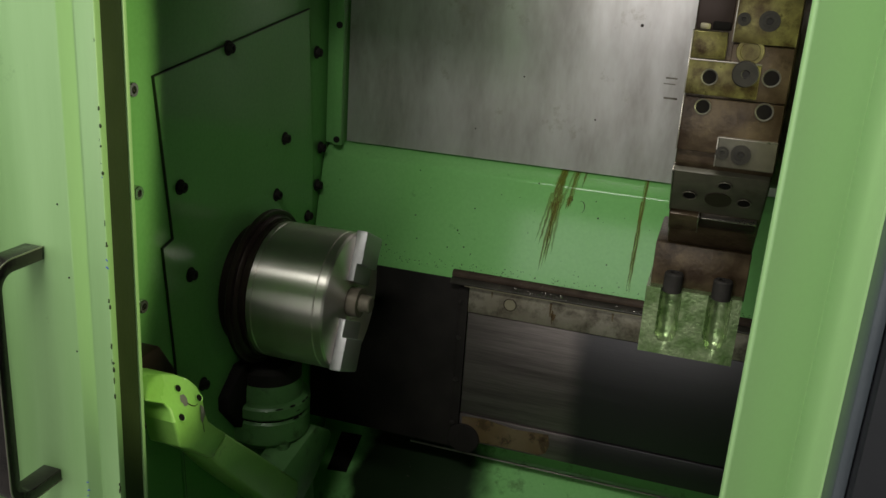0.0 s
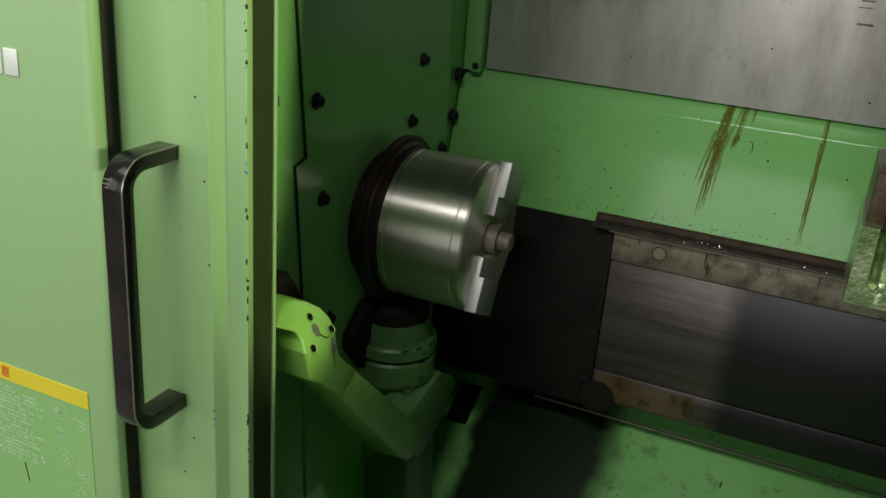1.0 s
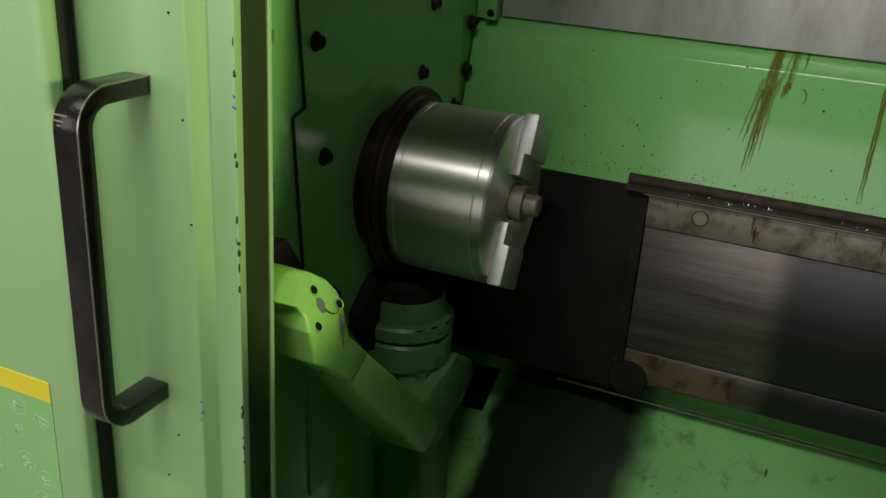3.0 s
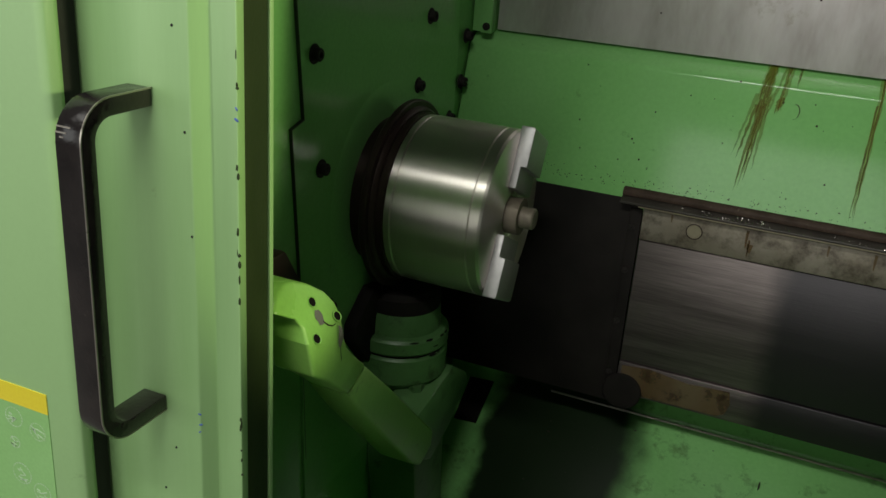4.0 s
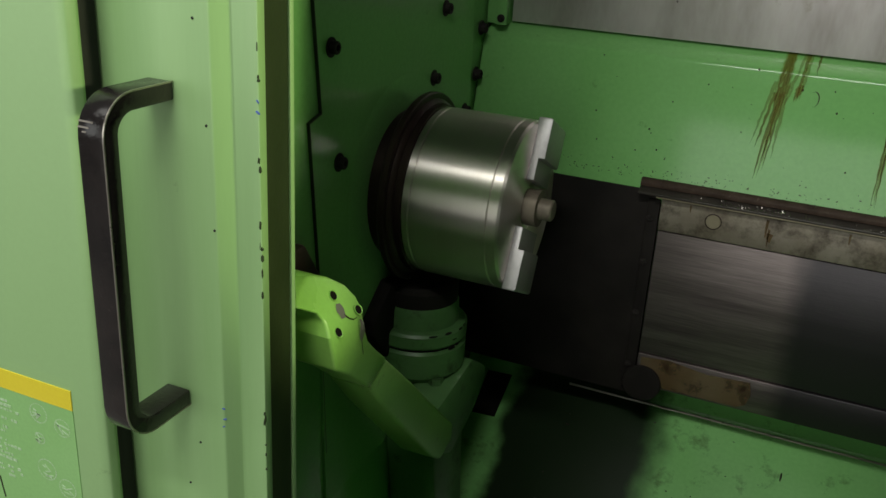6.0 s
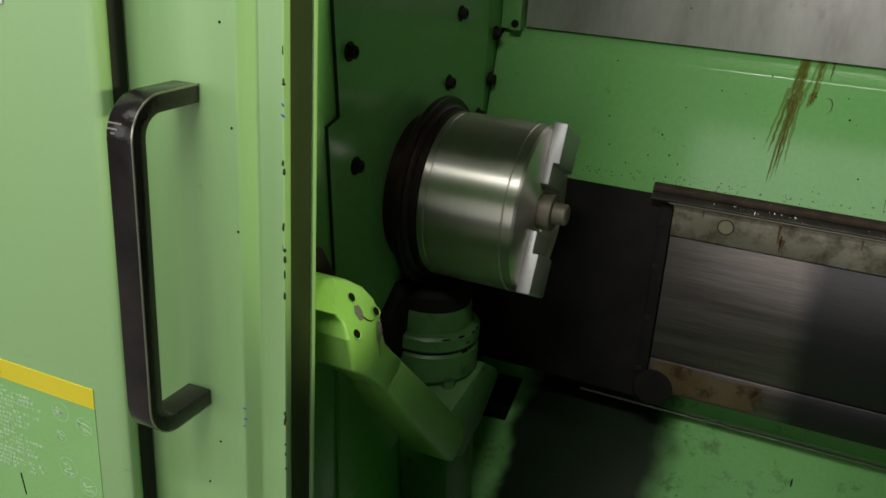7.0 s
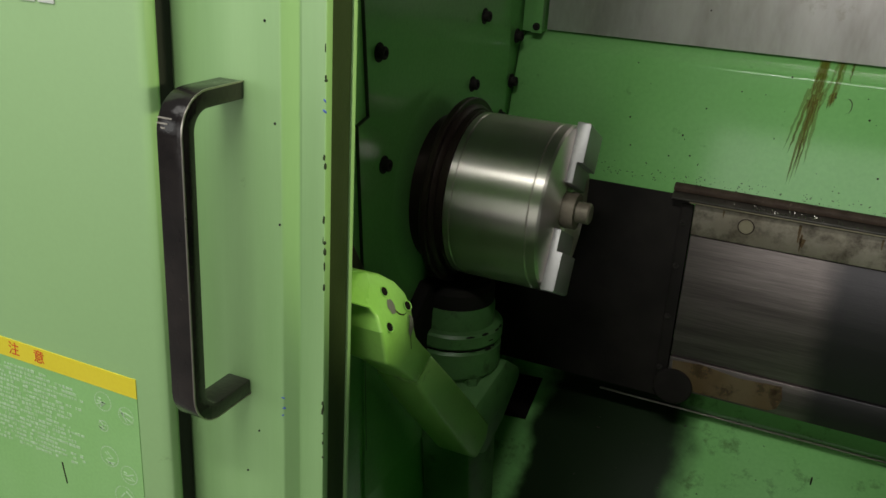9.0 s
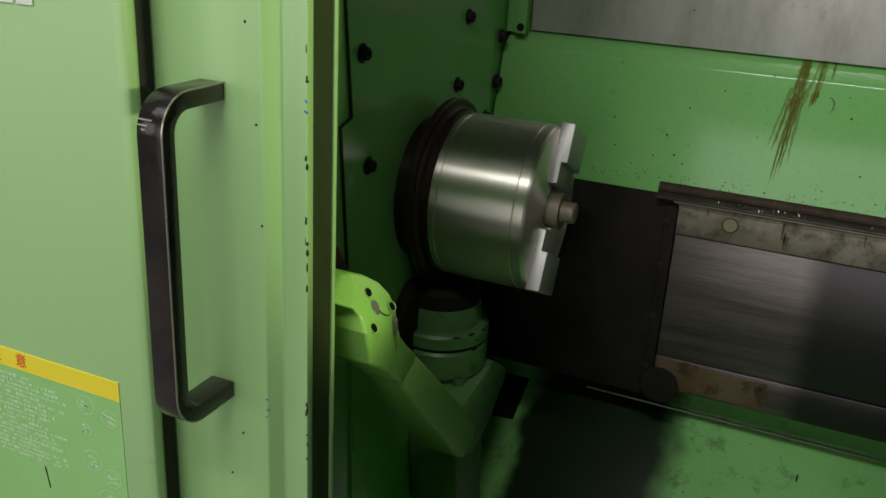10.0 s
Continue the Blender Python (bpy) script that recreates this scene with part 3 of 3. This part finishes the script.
add("hex_nut", lathe([(0.735, 0), (0.735, 0.010), (0.738, 0.0118), (0.752, 0.0118), (0.755, 0.0105), (0.755, 0)], axis_to((-0.612, 1.192, 0), (0, 0, 1)), 6), paint_grime_shade, base)
add("side_bracket", prism([(1.119, 0.856), (1.168, 0.895), (1.20, 0.89), (1.20, 0.78), (1.172, 0.773), (1.120, 0.832)], "x", WX + 0.001, -0.672, 0.004), near_black, base, "black bracket beside the drum")
rnd = random.Random(17)
for i in range(12):
    a, z = radians(rnd.uniform(-110, 10)), rnd.choice((0.797, 0.7995, 0.8215, 0.8225, 0.81))
    bm = bmesh.new()
    bmesh.ops.create_icosphere(bm, subdivisions=1, radius=1, matrix=Matrix.Translation((-0.662 + 0.071 * math.cos(a), 1.233 + 0.071 * math.sin(a), z)) @ Matrix.Rotation(a, 4, "Z") @ Matrix.Diagonal((0.0012, rnd.uniform(0.002, 0.008), rnd.uniform(0.0012, 0.0022), 1)))
    add("paint_chip", bm, near_black, base)
add("pedestal", prism([(1.19, 0.742), (1.29, 0.742), (1.31, 0.70), (1.34, 0.40), (1.24, 0.40), (1.19, 0.70)], "x", -0.692, -0.612, 0.006), paint_grime_shade, base)
arm = thing("tool_setter_arm", (-0.58, 0.85, 0.9), "bright green painted swing arm with three bolt holes, chipped", "swing arm")


def arm_face(y, z):
    """The arm's outer face: the head leans back, the shank falls away below."""
    return -0.553 - max(0.0, z - 0.998) * 0.695 - max(0.0, 0.90 - z) * 0.10


def swept(points, depth):
    """An outline in (y, z) laid on the arm's face and carried back by depth towards the wall."""
    bm = bmesh.new()
    hi = [bm.verts.new((arm_face(y, z), y, z)) for y, z in points]
    lo = [bm.verts.new((arm_face(y, z) - depth, y, z)) for y, z in points]
    n = len(points)
    for k in range(n):
        bm.faces.new((hi[k], hi[(k + 1) % n], lo[(k + 1) % n], lo[k]))
    bmesh.ops.triangle_fill(bm, edges=[bm.edges.get((hi[k], hi[(k + 1) % n])) for k in range(n)])
    bmesh.ops.triangle_fill(bm, edges=[bm.edges.get((lo[k], lo[(k + 1) % n])) for k in range(n)])
    bmesh.ops.recalc_face_normals(bm, faces=bm.faces[:])
    return bm


head = [(0.7854, 1.0370), (0.8017, 1.0475), (0.8188, 1.0514), (0.8304, 1.0498), (0.8494, 1.0419), (0.8654, 1.0304), (0.8721, 1.0179), (0.8705, 1.0063), (0.8673, 0.9870), (0.8745, 0.9712), (0.8920, 0.9535),
        (0.9167, 0.9315), (0.8802, 0.9150), (0.8573, 0.9341), (0.8357, 0.9521), (0.8110, 0.9685), (0.8058, 1.0036), (0.8114, 1.0154), (0.8079, 1.0243), (0.7917, 1.0334)]
add("boss", bevelled(swept(head, 0.044), 0.0035, 3, 40), paint_arm, arm)
shank = [(0.9170, 0.9310), (1.002, 0.855), (1.174, 0.700), (1.180, 0.672), (1.147, 0.655), (1.107, 0.684), (1.028, 0.762), (0.932, 0.857), (0.8805, 0.9145)]
add("arm_body", bevelled(swept(shank, 0.050), 0.005, 3, 40), paint_arm_shade, arm, "duller green arm with shade put into its paint")
add("arm_link", prism([(1.145, 0.662), (1.200, 0.630), (1.264, 0.652), (1.330, 0.700), (1.322, 0.718), (1.262, 0.757), (1.230, 0.752), (1.120, 0.735)], "x", -0.640, -0.583, 0.006, 2), paint_grime_shade, arm, "dark green oily link with shade painted in")
BN = Vector((0.82, -0.04, 0.57)).normalized()
BC = Vector((-0.5655, 0.841, 1.0171))
for p in ((-0.573, 0.84, 1.03), (-0.558, 0.862, 1.010), (-0.556, 0.821, 1.004)):
    q = Vector(p)
    q = q - BN * (q - BC).dot(BN)
    tapped_hole(arm, q, BN, 0.0048, paint_arm)
rnd = random.Random(5)
for cy, cz, ry, rz in ((0.8385, 1.0155, 0.0062, 0.0075), (0.8585, 0.989, 0.0055, 0.0115)):
    bm = bmesh.new()
    rim = [(cy + ry * math.cos(a) * rnd.uniform(0.7, 1.15), cz + rz * math.sin(a) * rnd.uniform(0.7, 1.15)) for a in [2 * math.pi * k / 15 for k in range(15)]]
    hub = bm.verts.new((arm_face(cy, cz) + 0.001, cy, cz))
    rim = [bm.verts.new((arm_face(y, z) + 0.0007, y, z)) for y, z in rim]
    for k in range(15):
        bm.faces.new((hub, rim[k], rim[(k + 1) % 15]))
    add("bare_spot", bm, bare_patch, arm, "grey bare metal where paint chipped")
for path in (((0.8405, 1.012), (0.845, 1.007), (0.850, 1.0045), (0.856, 1.0045)), ((0.8585, 0.979), (0.860, 0.971), (0.862, 0.963))):
    bm = bmesh.new()
    pairs = [[bm.verts.new((arm_face(y, z) + 0.0008, y + o, z + o)) for o in (-0.0005, 0.0005)] for y, z in path]
    for p, q in zip(pairs, pairs[1:]):
        bm.faces.new((p[0], p[1], q[1], q[0]))
    add("paint_crack", bm, dark_iron, arm, "dark crack in the paint")
hinge = thing("pivot_bracket", (-0.68, 0.84, 1.04), "dark steel pivot bracket bolted to the wall", "bracket")
add("bracket", prism([(0.875, 0.93), (0.875, 1.035), (0.922, 1.036), (0.955, 0.988), (0.95, 0.93)], "x", WX + 0.001, -0.655, 0.004), dark_iron, hinge)
add("pivot_pin", lathe([(-0.656, 0), (-0.656, 0.020), (-0.600, 0.020), (-0.598, 0.018), (-0.598, 0)], axis_to((0, 0.836, 1.024), (1, 0, 0)), 40), rust, hinge, "worn bare steel pin")

# ---------------- turret ----------------
TY, TZ, AP = 1.085, 1.460, 0.205
turret = thing("tool_turret", (0.01, TY, TZ), "oil-stained iron tool turret with bolted blocks", "turret")
octo = [(TY + AP / math.cos(math.pi / 8) * math.cos(math.pi / 8 + k * math.pi / 4), TZ + AP / math.cos(math.pi / 8) * math.sin(math.pi / 8 + k * math.pi / 4)) for k in range(8)]
add("turret_disc", prism(octo, "x", -0.034, 0.058, 0.003), turret_iron, turret)
add("turret_hub", lathe([(0.058, 0), (0.058, 0.14), (0.32, 0.14), (0.32, 0)], axis_to((0, TY, TZ), (1, 0, 0)), 48), turret_iron, turret)


def facet(k, x, s, lift=0.0):
    """A point on facet k (0: facing the door, 1: below it), x along the spindle, s up the facet."""
    a = math.pi + k * math.pi / 4
    n = Vector((0, math.cos(a), math.sin(a)))
    u = Vector((0, -math.sin(a), math.cos(a))) * -1
    u = u if u.z > 0 else -u
    c = Vector((0, TY, TZ)) + n * (AP + lift)
    return Vector((x, 0, 0)) + c + u * s, n, u


def facet_block(name, k, x0, x1, s0, s1, h, mat, label="", bev=0.0015):
    c, n, u = facet(k, 0, 0)
    bm = box(x0, x1, -h, 0.004, s0, s1, bev)
    r = Matrix((Vector((1, 0, 0)), -n, u)).transposed().to_4x4()
    bmesh.ops.transform(bm, matrix=Matrix.Translation(c) @ r, verts=bm.verts[:])
    return add(name, bm, mat, turret, label)


facet_block("upper_block", 0, 0.001, 0.056, 0.032, 0.075, 0.010, brassy, "yellowed oily block")
facet_block("side_bar", 0, -0.033, -0.001, 0.041, 0.085, 0.004, dark_iron)
facet_block("gauge_block", 0, -0.034, -0.003, 0.015, 0.040, 0.009, brassy, "yellowed oily block")
facet_block("clamp_strip", 0, -0.0345, 0.030, -0.018, 0.014, 0.010, brassy, "yellowed oily clamp strip")
facet_block("clamp_plate", 0, 0.002, 0.056, -0.0195, 0.031, 0.007, turret_iron)
facet_block("white_stop", 0, -0.029, -0.020, 0.0415, 0.047, 0.010, plug_steel, "small bright steel stop")
facet_block("dark_slot", 0, -0.018, -0.002, 0.0415, 0.049, 0.006, hole_black)
facet_block("middle_plate", 0, -0.034, 0.056, -0.072, -0.0205, 0.006, turret_iron)
facet_block("wedge_block", 0, 0.003, 0.056, -0.083, -0.055, 0.012, turret_grey, "grey wedge block with socket screw")
# Bright strips put edge highlights and wear into the block edges.
for x0, x1, a, b, k, h in ((-0.0352, -0.0338, -0.018, 0.040, 0, 0.0095), (-0.0350, -0.0338, -0.072, -0.0205, 0, 0.0065), (0.0022, 0.0032, -0.083, -0.055, 0, 0.0124), (-0.0345, 0.030, 0.0134, 0.0146, 0, 0.0104), (0.0006, 0.0016, 0.032, 0.075, 0, 0.0104), (0.003, 0.056, -0.0556, -0.0546, 0, 0.0122), (-0.002, 0.054, -0.0068, -0.0052, 1, 0.0066), (-0.0350, -0.0338, 0.005, 0.078, 1, 0.0065), (-0.0045, -0.0034, -0.030, 0.002, 1, 0.0104)):
    facet_block("worn_edge_glint", k, x0, x1, a, b, h, worn_edge_glint, "bright metal strip for edge wear and highlight", 0.0003)
facet_block("lower_plate", 1, -0.034, 0.056, 0.005, 0.078, 0.006, turret_grey)
facet_block("stop_block", 1, -0.034, -0.004, -0.030, 0.002, 0.010, turret_iron)
facet_block("stop_bar", 1, -0.002, 0.054, -0.026, -0.006, 0.006, dark_iron)
for k, x, s, r in ((0, -0.014, -0.001, 0.0068), (0, 0.040, 0.003, 0.0075), (0, -0.016, -0.029, 0.0068), (0, 0.039, -0.028, 0.0075), (1, 0.016, 0.063, 0.0062), (1, -0.016, 0.038, 0.0065), (1, 0.037, 0.036, 0.0065)):
    p, n, u = facet(k, x, s, 0.0102 if (k == 0 and x < 0 and s > -0.02) else 0.0072)
    tapped_hole(turret, p, n, r, turret_grey)
p, n, u = facet(0, 0.017, 0.005, 0.0102)
add("slotted_screw", lathe([(0, 0.012), (0.003, 0.012), (0.004, 0.011), (0.004, 0.004), (0.0025, 0.003), (0.0025, 0)], axis_to(p, n), 28), bolt_steel, turret, "large grey cross-head screw")
p, n, u = facet(0, 0.018, 0.025, 0.0072)
add("bushing", lathe([(0, 0.0125), (0.002, 0.012), (0.002, 0.009), (0.0005, 0.0085), (0.0005, 0)], axis_to(p, n), 28), brassy, turret, "yellow oily bushing")
for x, s, l in ((0.030, 0.053, 0.010), (0.008, 0.053, 0.010), (0.025, -0.069, 0.012), (0.008, -0.069, 0.012)):
    p, n, u = facet(0, x, s, l)
    socket_bolt(turret, p, n, 0.0062 if x > 0.01 else 0.004, 0.002)
p, n, u = facet(1, 0.012, 0.035, 0.0062)
add("dark_plug", lathe([(0, 0.013), (0.0008, 0.013), (0.0008, 0)], axis_to(p, n), 28), dark_iron, turret)

holder = thing("tool_holder", (0.005, 1.0, 1.19), "steel tool holder, green reflection painted in, with two clamp screws under the turret", "tool holder")
add("holder_block", box(-0.045, 0.058, 0.985, 1.10, 1.205, 1.262, 0.002), turret_iron, holder)
bm = bmesh.new()
levels = [1.133, 1.147, 1.149, 1.152, 1.156, 1.161, 1.168, 1.212]
rows = []
for z in levels:
    r = 0.0115 * math.sqrt(max(0.0, 1 - max(0.0, (1.168 - z) / 0.0192) ** 2)) if z > 1.1488 else 0.0
    row = []
    for i in range(53):
        x = -0.048 + 0.104 * i / 52
        d = max([math.sqrt(max(0.0, r * r - (x - c) ** 2)) for c in (-0.020, 0.033)])
        row.append(bm.verts.new((x, 0.972 + d, z)))
    rows.append([bm.verts.new((-0.048, 1.09, z))] + row + [bm.verts.new((0.056, 1.09, z))])
for p, q in zip(rows, rows[1:]):
    for a in range(len(p)):
        b = (a + 1) % len(p)
        bm.faces.new((p[a], p[b], q[b], q[a]))
bm.faces.new(rows[0])
bm.faces.new(rows[-1])
add("clamp_jaw", bm, holder_green, holder, "steel clamp jaw with two grooves, green reflection painted in")
for x in (-0.020, 0.033):
    add("clamp_screw", lathe([(1.2085, 0), (1.2085, 0.0105), (1.229, 0.0105), (1.231, 0.009), (1.231, 0.005), (1.222, 0.005), (1.222, 0)], axis_to((x, 0.9775, 0), (0, 0, 1)), 24), bolt_steel, holder)

# ---------------- front: sliding door, fixed panel, frame ----------------
door = thing("sliding_door", (-0.62, 0.72, 0.3), "pale green enamelled sliding door, slid open", "door")
leaf = [(-1.45, 0.688), (-0.5865, 0.688), (-0.5775, 0.7005), (-0.556, 0.7020), (-0.5565, 0.712), (-0.575, 0.712), (-0.60, 0.718), (-1.45, 0.718)]
add("leaf", prism(leaf, "z", 0.3, 1.98, 0.0015, 2), paint_door, door)
add("edge_seal", prism([(-0.5575, 0.7115), (-0.566, 0.755), (-0.60, 0.755), (-0.60, 0.7115)], "z", 0.3, 1.98, 0.001), rubber, door, "dark dirty rubber edge seal")
add("inner_lip", prism([(-0.5665, 0.7555), (-0.5645, 0.7555), (-0.564, 0.760), (-0.567, 0.763), (-0.60, 0.763), (-0.60, 0.7555)], "z", 0.3, 1.98, 0.0008), paint_out, door)
R, th, y0, y1, z0, z1 = 0.030, 0.014, 0.6160, 0.6875, 0.9800, 1.2490


def arc(cy, cz, r, a0, a1, n=8):
    return [(cy + r * math.cos(radians(a0 + (a1 - a0) * i / n)), cz + r * math.sin(radians(a0 + (a1 - a0) * i / n))) for i in range(n + 1)]


outer = [(y1, z1)] + arc(y0 + R, z1 - R, R, 90, 180) + arc(y0 + R, z0 + R, R, 180, 270) + [(y1, z0)]
ri = R - th
inner = [(y1, z0 + th)] + arc(y0 + R, z0 + R, ri, 270, 180) + arc(y0 + R, z1 - R, ri, 180, 90) + [(y1, z1 - th)]
handle = add("handle", prism(outer + inner, "x", -0.6425, -0.6195, 0.0014, 2), handle_black, door, "worn black steel bar handle")


def band(off, t):
    """The U of the handle as a thin strip, grown outwards by off."""
    o = [(y1, z1 + off)] + arc(y0 + R, z1 - R, R + off, 90, 180) + arc(y0 + R, z0 + R, R + off, 180, 270) + [(y1, z0 - off)]
    i = [(y1, z0 - off + t)] + arc(y0 + R, z0 + R, R + off - t, 270, 180) + arc(y0 + R, z1 - R, R + off - t, 180, 90) + [(y1, z1 + off - t)]
    return o + i


# Thin strip gives the bar's worn edge and its highlight line.
add("worn_edge_glint", prism(band(0.0002, 0.0011), "x", -0.6206, -0.6193), worn_edge_glint, handle, "bright metal strip for edge wear and highlight")
for z, x0, x1 in ((1.2300, -0.6418, -0.6295), (1.2262, -0.6418, -0.6325), (1.2232, -0.638, -0.6345)):
    y = y0 + R - math.sqrt(R * R - (z - z1 + R) ** 2)
    add("bend_dash", prism([(y - 0.0002, z), (y - 0.0001, z + 0.0011), (y + 0.0008, z + 0.0011), (y + 0.0008, z)], "x", x0, x1, 0), worn_edge_glint, handle, "short bright metal strip on the bend")
bm = bmesh.new()
rnd = random.Random(8)
for i in range(46):
    z = rnd.uniform(0.75, 1.75)
    m = Matrix.Translation((-0.5568 + rnd.uniform(-0.0012, 0.0004), 0.7026, z)) @ Matrix.Diagonal((rnd.uniform(0.001, 0.0035), 0.0016, rnd.uniform(0.002, 0.010), 1))
    bmesh.ops.create_icosphere(bm, subdivisions=1, radius=0.6, matrix=m)
add("paint_chip", bm, rubber, door, "chipped paint along the edge")
bm = bmesh.new()
for x, z in ((-0.600, 1.295), (-0.5885, 1.14), (-0.612, 0.945), (-0.625, 0.90), (-0.592, 1.22), (-0.60, 0.87)):
    bmesh.ops.create_icosphere(bm, subdivisions=1, radius=0.0012, matrix=Matrix.Translation((x, 0.688, z)))
add("dark_speck", bm, seal_black, door)
bm = bmesh.new()
for x, y, z, s in ((-0.5872, 0.6883, 0.985, .0022), (-0.5868, 0.6886, 0.975, .0026), (-0.5875, 0.6882, 0.968, .0018), (-0.5572, 0.7020, 1.24, .002), (-0.5572, 0.7020, 1.232, .0025), (-0.5572, 0.7020, 1.325, .0012)):
    bmesh.ops.create_icosphere(bm, subdivisions=1, radius=s, matrix=Matrix.Translation((x, y, z)) @ Matrix.Rotation(z * 40, 4, "Y") @ Matrix.Diagonal((0.45, 0.3, 1.0, 1)))
add("blue_chip", bm, touch_blue, door, "blue undercoat showing in chips")

front = thing("front_panel", (-1.1, 0.66, 0.3), "pale green enamelled fixed front panel with black edge seal", "machine panel")
add("panel_sheet", prism([(-1.8, 0.650), (-0.688, 0.650), (-0.681, 0.654), (-0.6795, 0.662), (-0.683, 0.668), (-1.8, 0.668)], "z", 0.12, 2.1, 0.0015), paint_out, front)
add("edge_seal", box(-0.735, -0.6845, 0.6685, 0.6855, 0.3, 1.98, 0.001), seal_black, front, "black rubber seal strip")

sticker = thing("warning_sticker", (-0.80, 0.6495, 0.9), "warning sticker with yellow header band and worn white print", "sticker")
add("backing", box(-0.93, -0.712, 0.6493, 0.6500, 0.78, 0.966, 0), sticker_green, sticker)
add("yellow_band", box(-0.93, -0.712, 0.6490, 0.6499, 0.966, 0.985, 0), yellow, sticker, "yellow header band")
for word, x in (("注", -0.857), ("意", -0.8255)):
    fc = bpy.data.curves.new("character", "FONT")
    fc.body, fc.size, fc.extrude, fc.align_x, fc.align_y = word, 0.0142, 0.0001, "CENTER", "CENTER"
    fo = new("character", fc)
    me = bpy.data.meshes.new_from_object(fo.evaluated_get(bpy.context.evaluated_depsgraph_get()))
    bpy.data.objects.remove(fo)
    me.materials.clear()
    me.materials.append(print_red)
    lt = new("character", me)
    lt.parent = sticker
    lt.matrix_local = Matrix.Translation(Vector((x, 0.6487, 0.9755)) - T[0]) @ Matrix.Rotation(radians(90), 4, "X")
rnd = random.Random(21)
bm = bmesh.new()
for i in range(19):
    z, x = 0.958 - i * 0.0047, -0.925
    stop = -0.785 - (0.03 if i in (0, 4, 9, 15) else 0) + rnd.uniform(-0.012, 0.012)
    while x < stop:
        w = rnd.uniform(0.0012, 0.0045)
        if rnd.random() < 0.85:
            bmesh.ops.create_cube(bm, size=1, matrix=Matrix.Translation((x + w / 2, 0.6491, z)) @ Matrix.Diagonal((w, 0.0003, rnd.uniform(0.0016, 0.0032), 1)))
        x += w + rnd.uniform(0.0004, 0.0016)
add("print_line", bm, print_white, sticker, "unreadable white print lines")


def ring(bm, cx, cz, r, w, n=20):
    for k in range(n):
        a, b = 2 * math.pi * k / n, 2 * math.pi * (k + 0.8) / n
        vs = [bm.verts.new((cx + q * math.cos(t), 0.6491, cz + q * math.sin(t))) for q, t in ((r, a), (r, b), (r - w, b), (r - w, a))]
        bm.faces.new(vs)


for cx, cz, r in ((-0.752, 0.952, 0.010), (-0.726, 0.945, 0.009), (-0.754, 0.926, 0.006), (-0.750, 0.895, 0.011), (-0.728, 0.882, 0.010), (-0.735, 0.856, 0.012)):
    bm = bmesh.new()
    ring(bm, cx, cz, r, 0.0012)
    for q in range(5):
        w = rnd.uniform(0.003, 0.010)
        bmesh.ops.create_cube(bm, size=1, matrix=Matrix.Translation((cx + rnd.uniform(-0.5, 0.5) * r, 0.6491, cz + rnd.uniform(-0.6, 0.6) * r)) @ Matrix.Rotation(rnd.uniform(-1, 1), 4, "Y") @ Matrix.Diagonal((w, 0.0003, 0.0013, 1)))
    add("pictogram", bm, print_white, sticker, "worn white pictogram")

add("scratch", prism([(-0.812, 0.868), (-0.8105, 0.868), (-0.807, 0.846), (-0.808, 0.845)], "y", 0.6488, 0.6494), dark_iron, sticker, "dark scratch")

plate_sign = thing("name_marking", (-0.83, 0.6495, 1.30), "worn white lettering shapes on the green panel", "marking")
for i, w in enumerate((0.016, 0.010, 0.016, 0.017)):
    x = -0.838 + i * 0.019
    add("letter_bar", box(x, x + w, 0.6485, 0.6502, 1.294, 1.318, 0.0006), logo_white, plate_sign)

frame_r = thing("door_frame", (0.08, 0.7, 0.3), "green painted door frame column", "door frame")
add("column", prism([(0.0500, 0.700), (0.0510, 0.6960), (0.0540, 0.6950), (0.106, 0.744), (0.117, 0.656), (0.124, 0.650), (0.40, 0.650), (0.40, 0.755), (0.10, 0.755), (0.052, 0.718)], "z", 0.3, 1.98, 0.0015), paint_out, frame_r)
# Unseen; set back so the overhead lamp reaches only the arm's head.
add("header", box(-1.8, RX + 0.03, 0.735, 0.76, 1.985, 2.12, 0.003), paint_out, frame_r)
add("apron", box(-0.69, RX + 0.03, 0.70, 0.76, 0.12, 0.295, 0.003), paint_out, frame_r)
# Unseen; height and place chosen to keep front light off the pan.
add("shade_sill", box(-0.678, 0.115, 0.655, 0.685, 0.297, 0.79, 0.003), paint_out, frame_r)
ctrl = thing("control_panel", (0.3, 0.6, 0.6), "black control panel housing, blue-grey edge sheen painted as a rim", "control panel")
add("housing", box(0.127, 0.60, 0.600, 0.6490, 0.75, 1.95, 0.006), dark_panel, ctrl)
# Rim strip carries the rounded edge's blue-grey sheen as colour.
add("rim", box(0.1175, 0.1265, 0.6100, 0.6490, 0.75, 1.95, 0.003), panel_grey, ctrl)

shell = thing("machine_housing", (0.1, 1.3, 0), "green painted machine housing closing the work space", "machine housing")
# Unseen roof, dark only so the chuck reflects less from above.
add("roof", box(-0.73, RX + 0.03, 0.765, 1.68, 2.105, 2.125, 0.002), dark_iron, shell, "unseen roof sheet, dark to keep reflections in the chuck down")
add("end_wall", box(RX + 0.001, RX + 0.03, 0.765, 1.66, 0.25, 2.10, 0.002), paint_in, shell)
add("rear_wall", box(-0.73, RX + 0.03, 1.662, 1.68, 0.12, 2.10, 0.002), paint_in, shell)
add("right_front", box(0.402, RX + 0.03, 0.66, 0.76, 0.297, 1.983, 0.002), paint_out, shell)
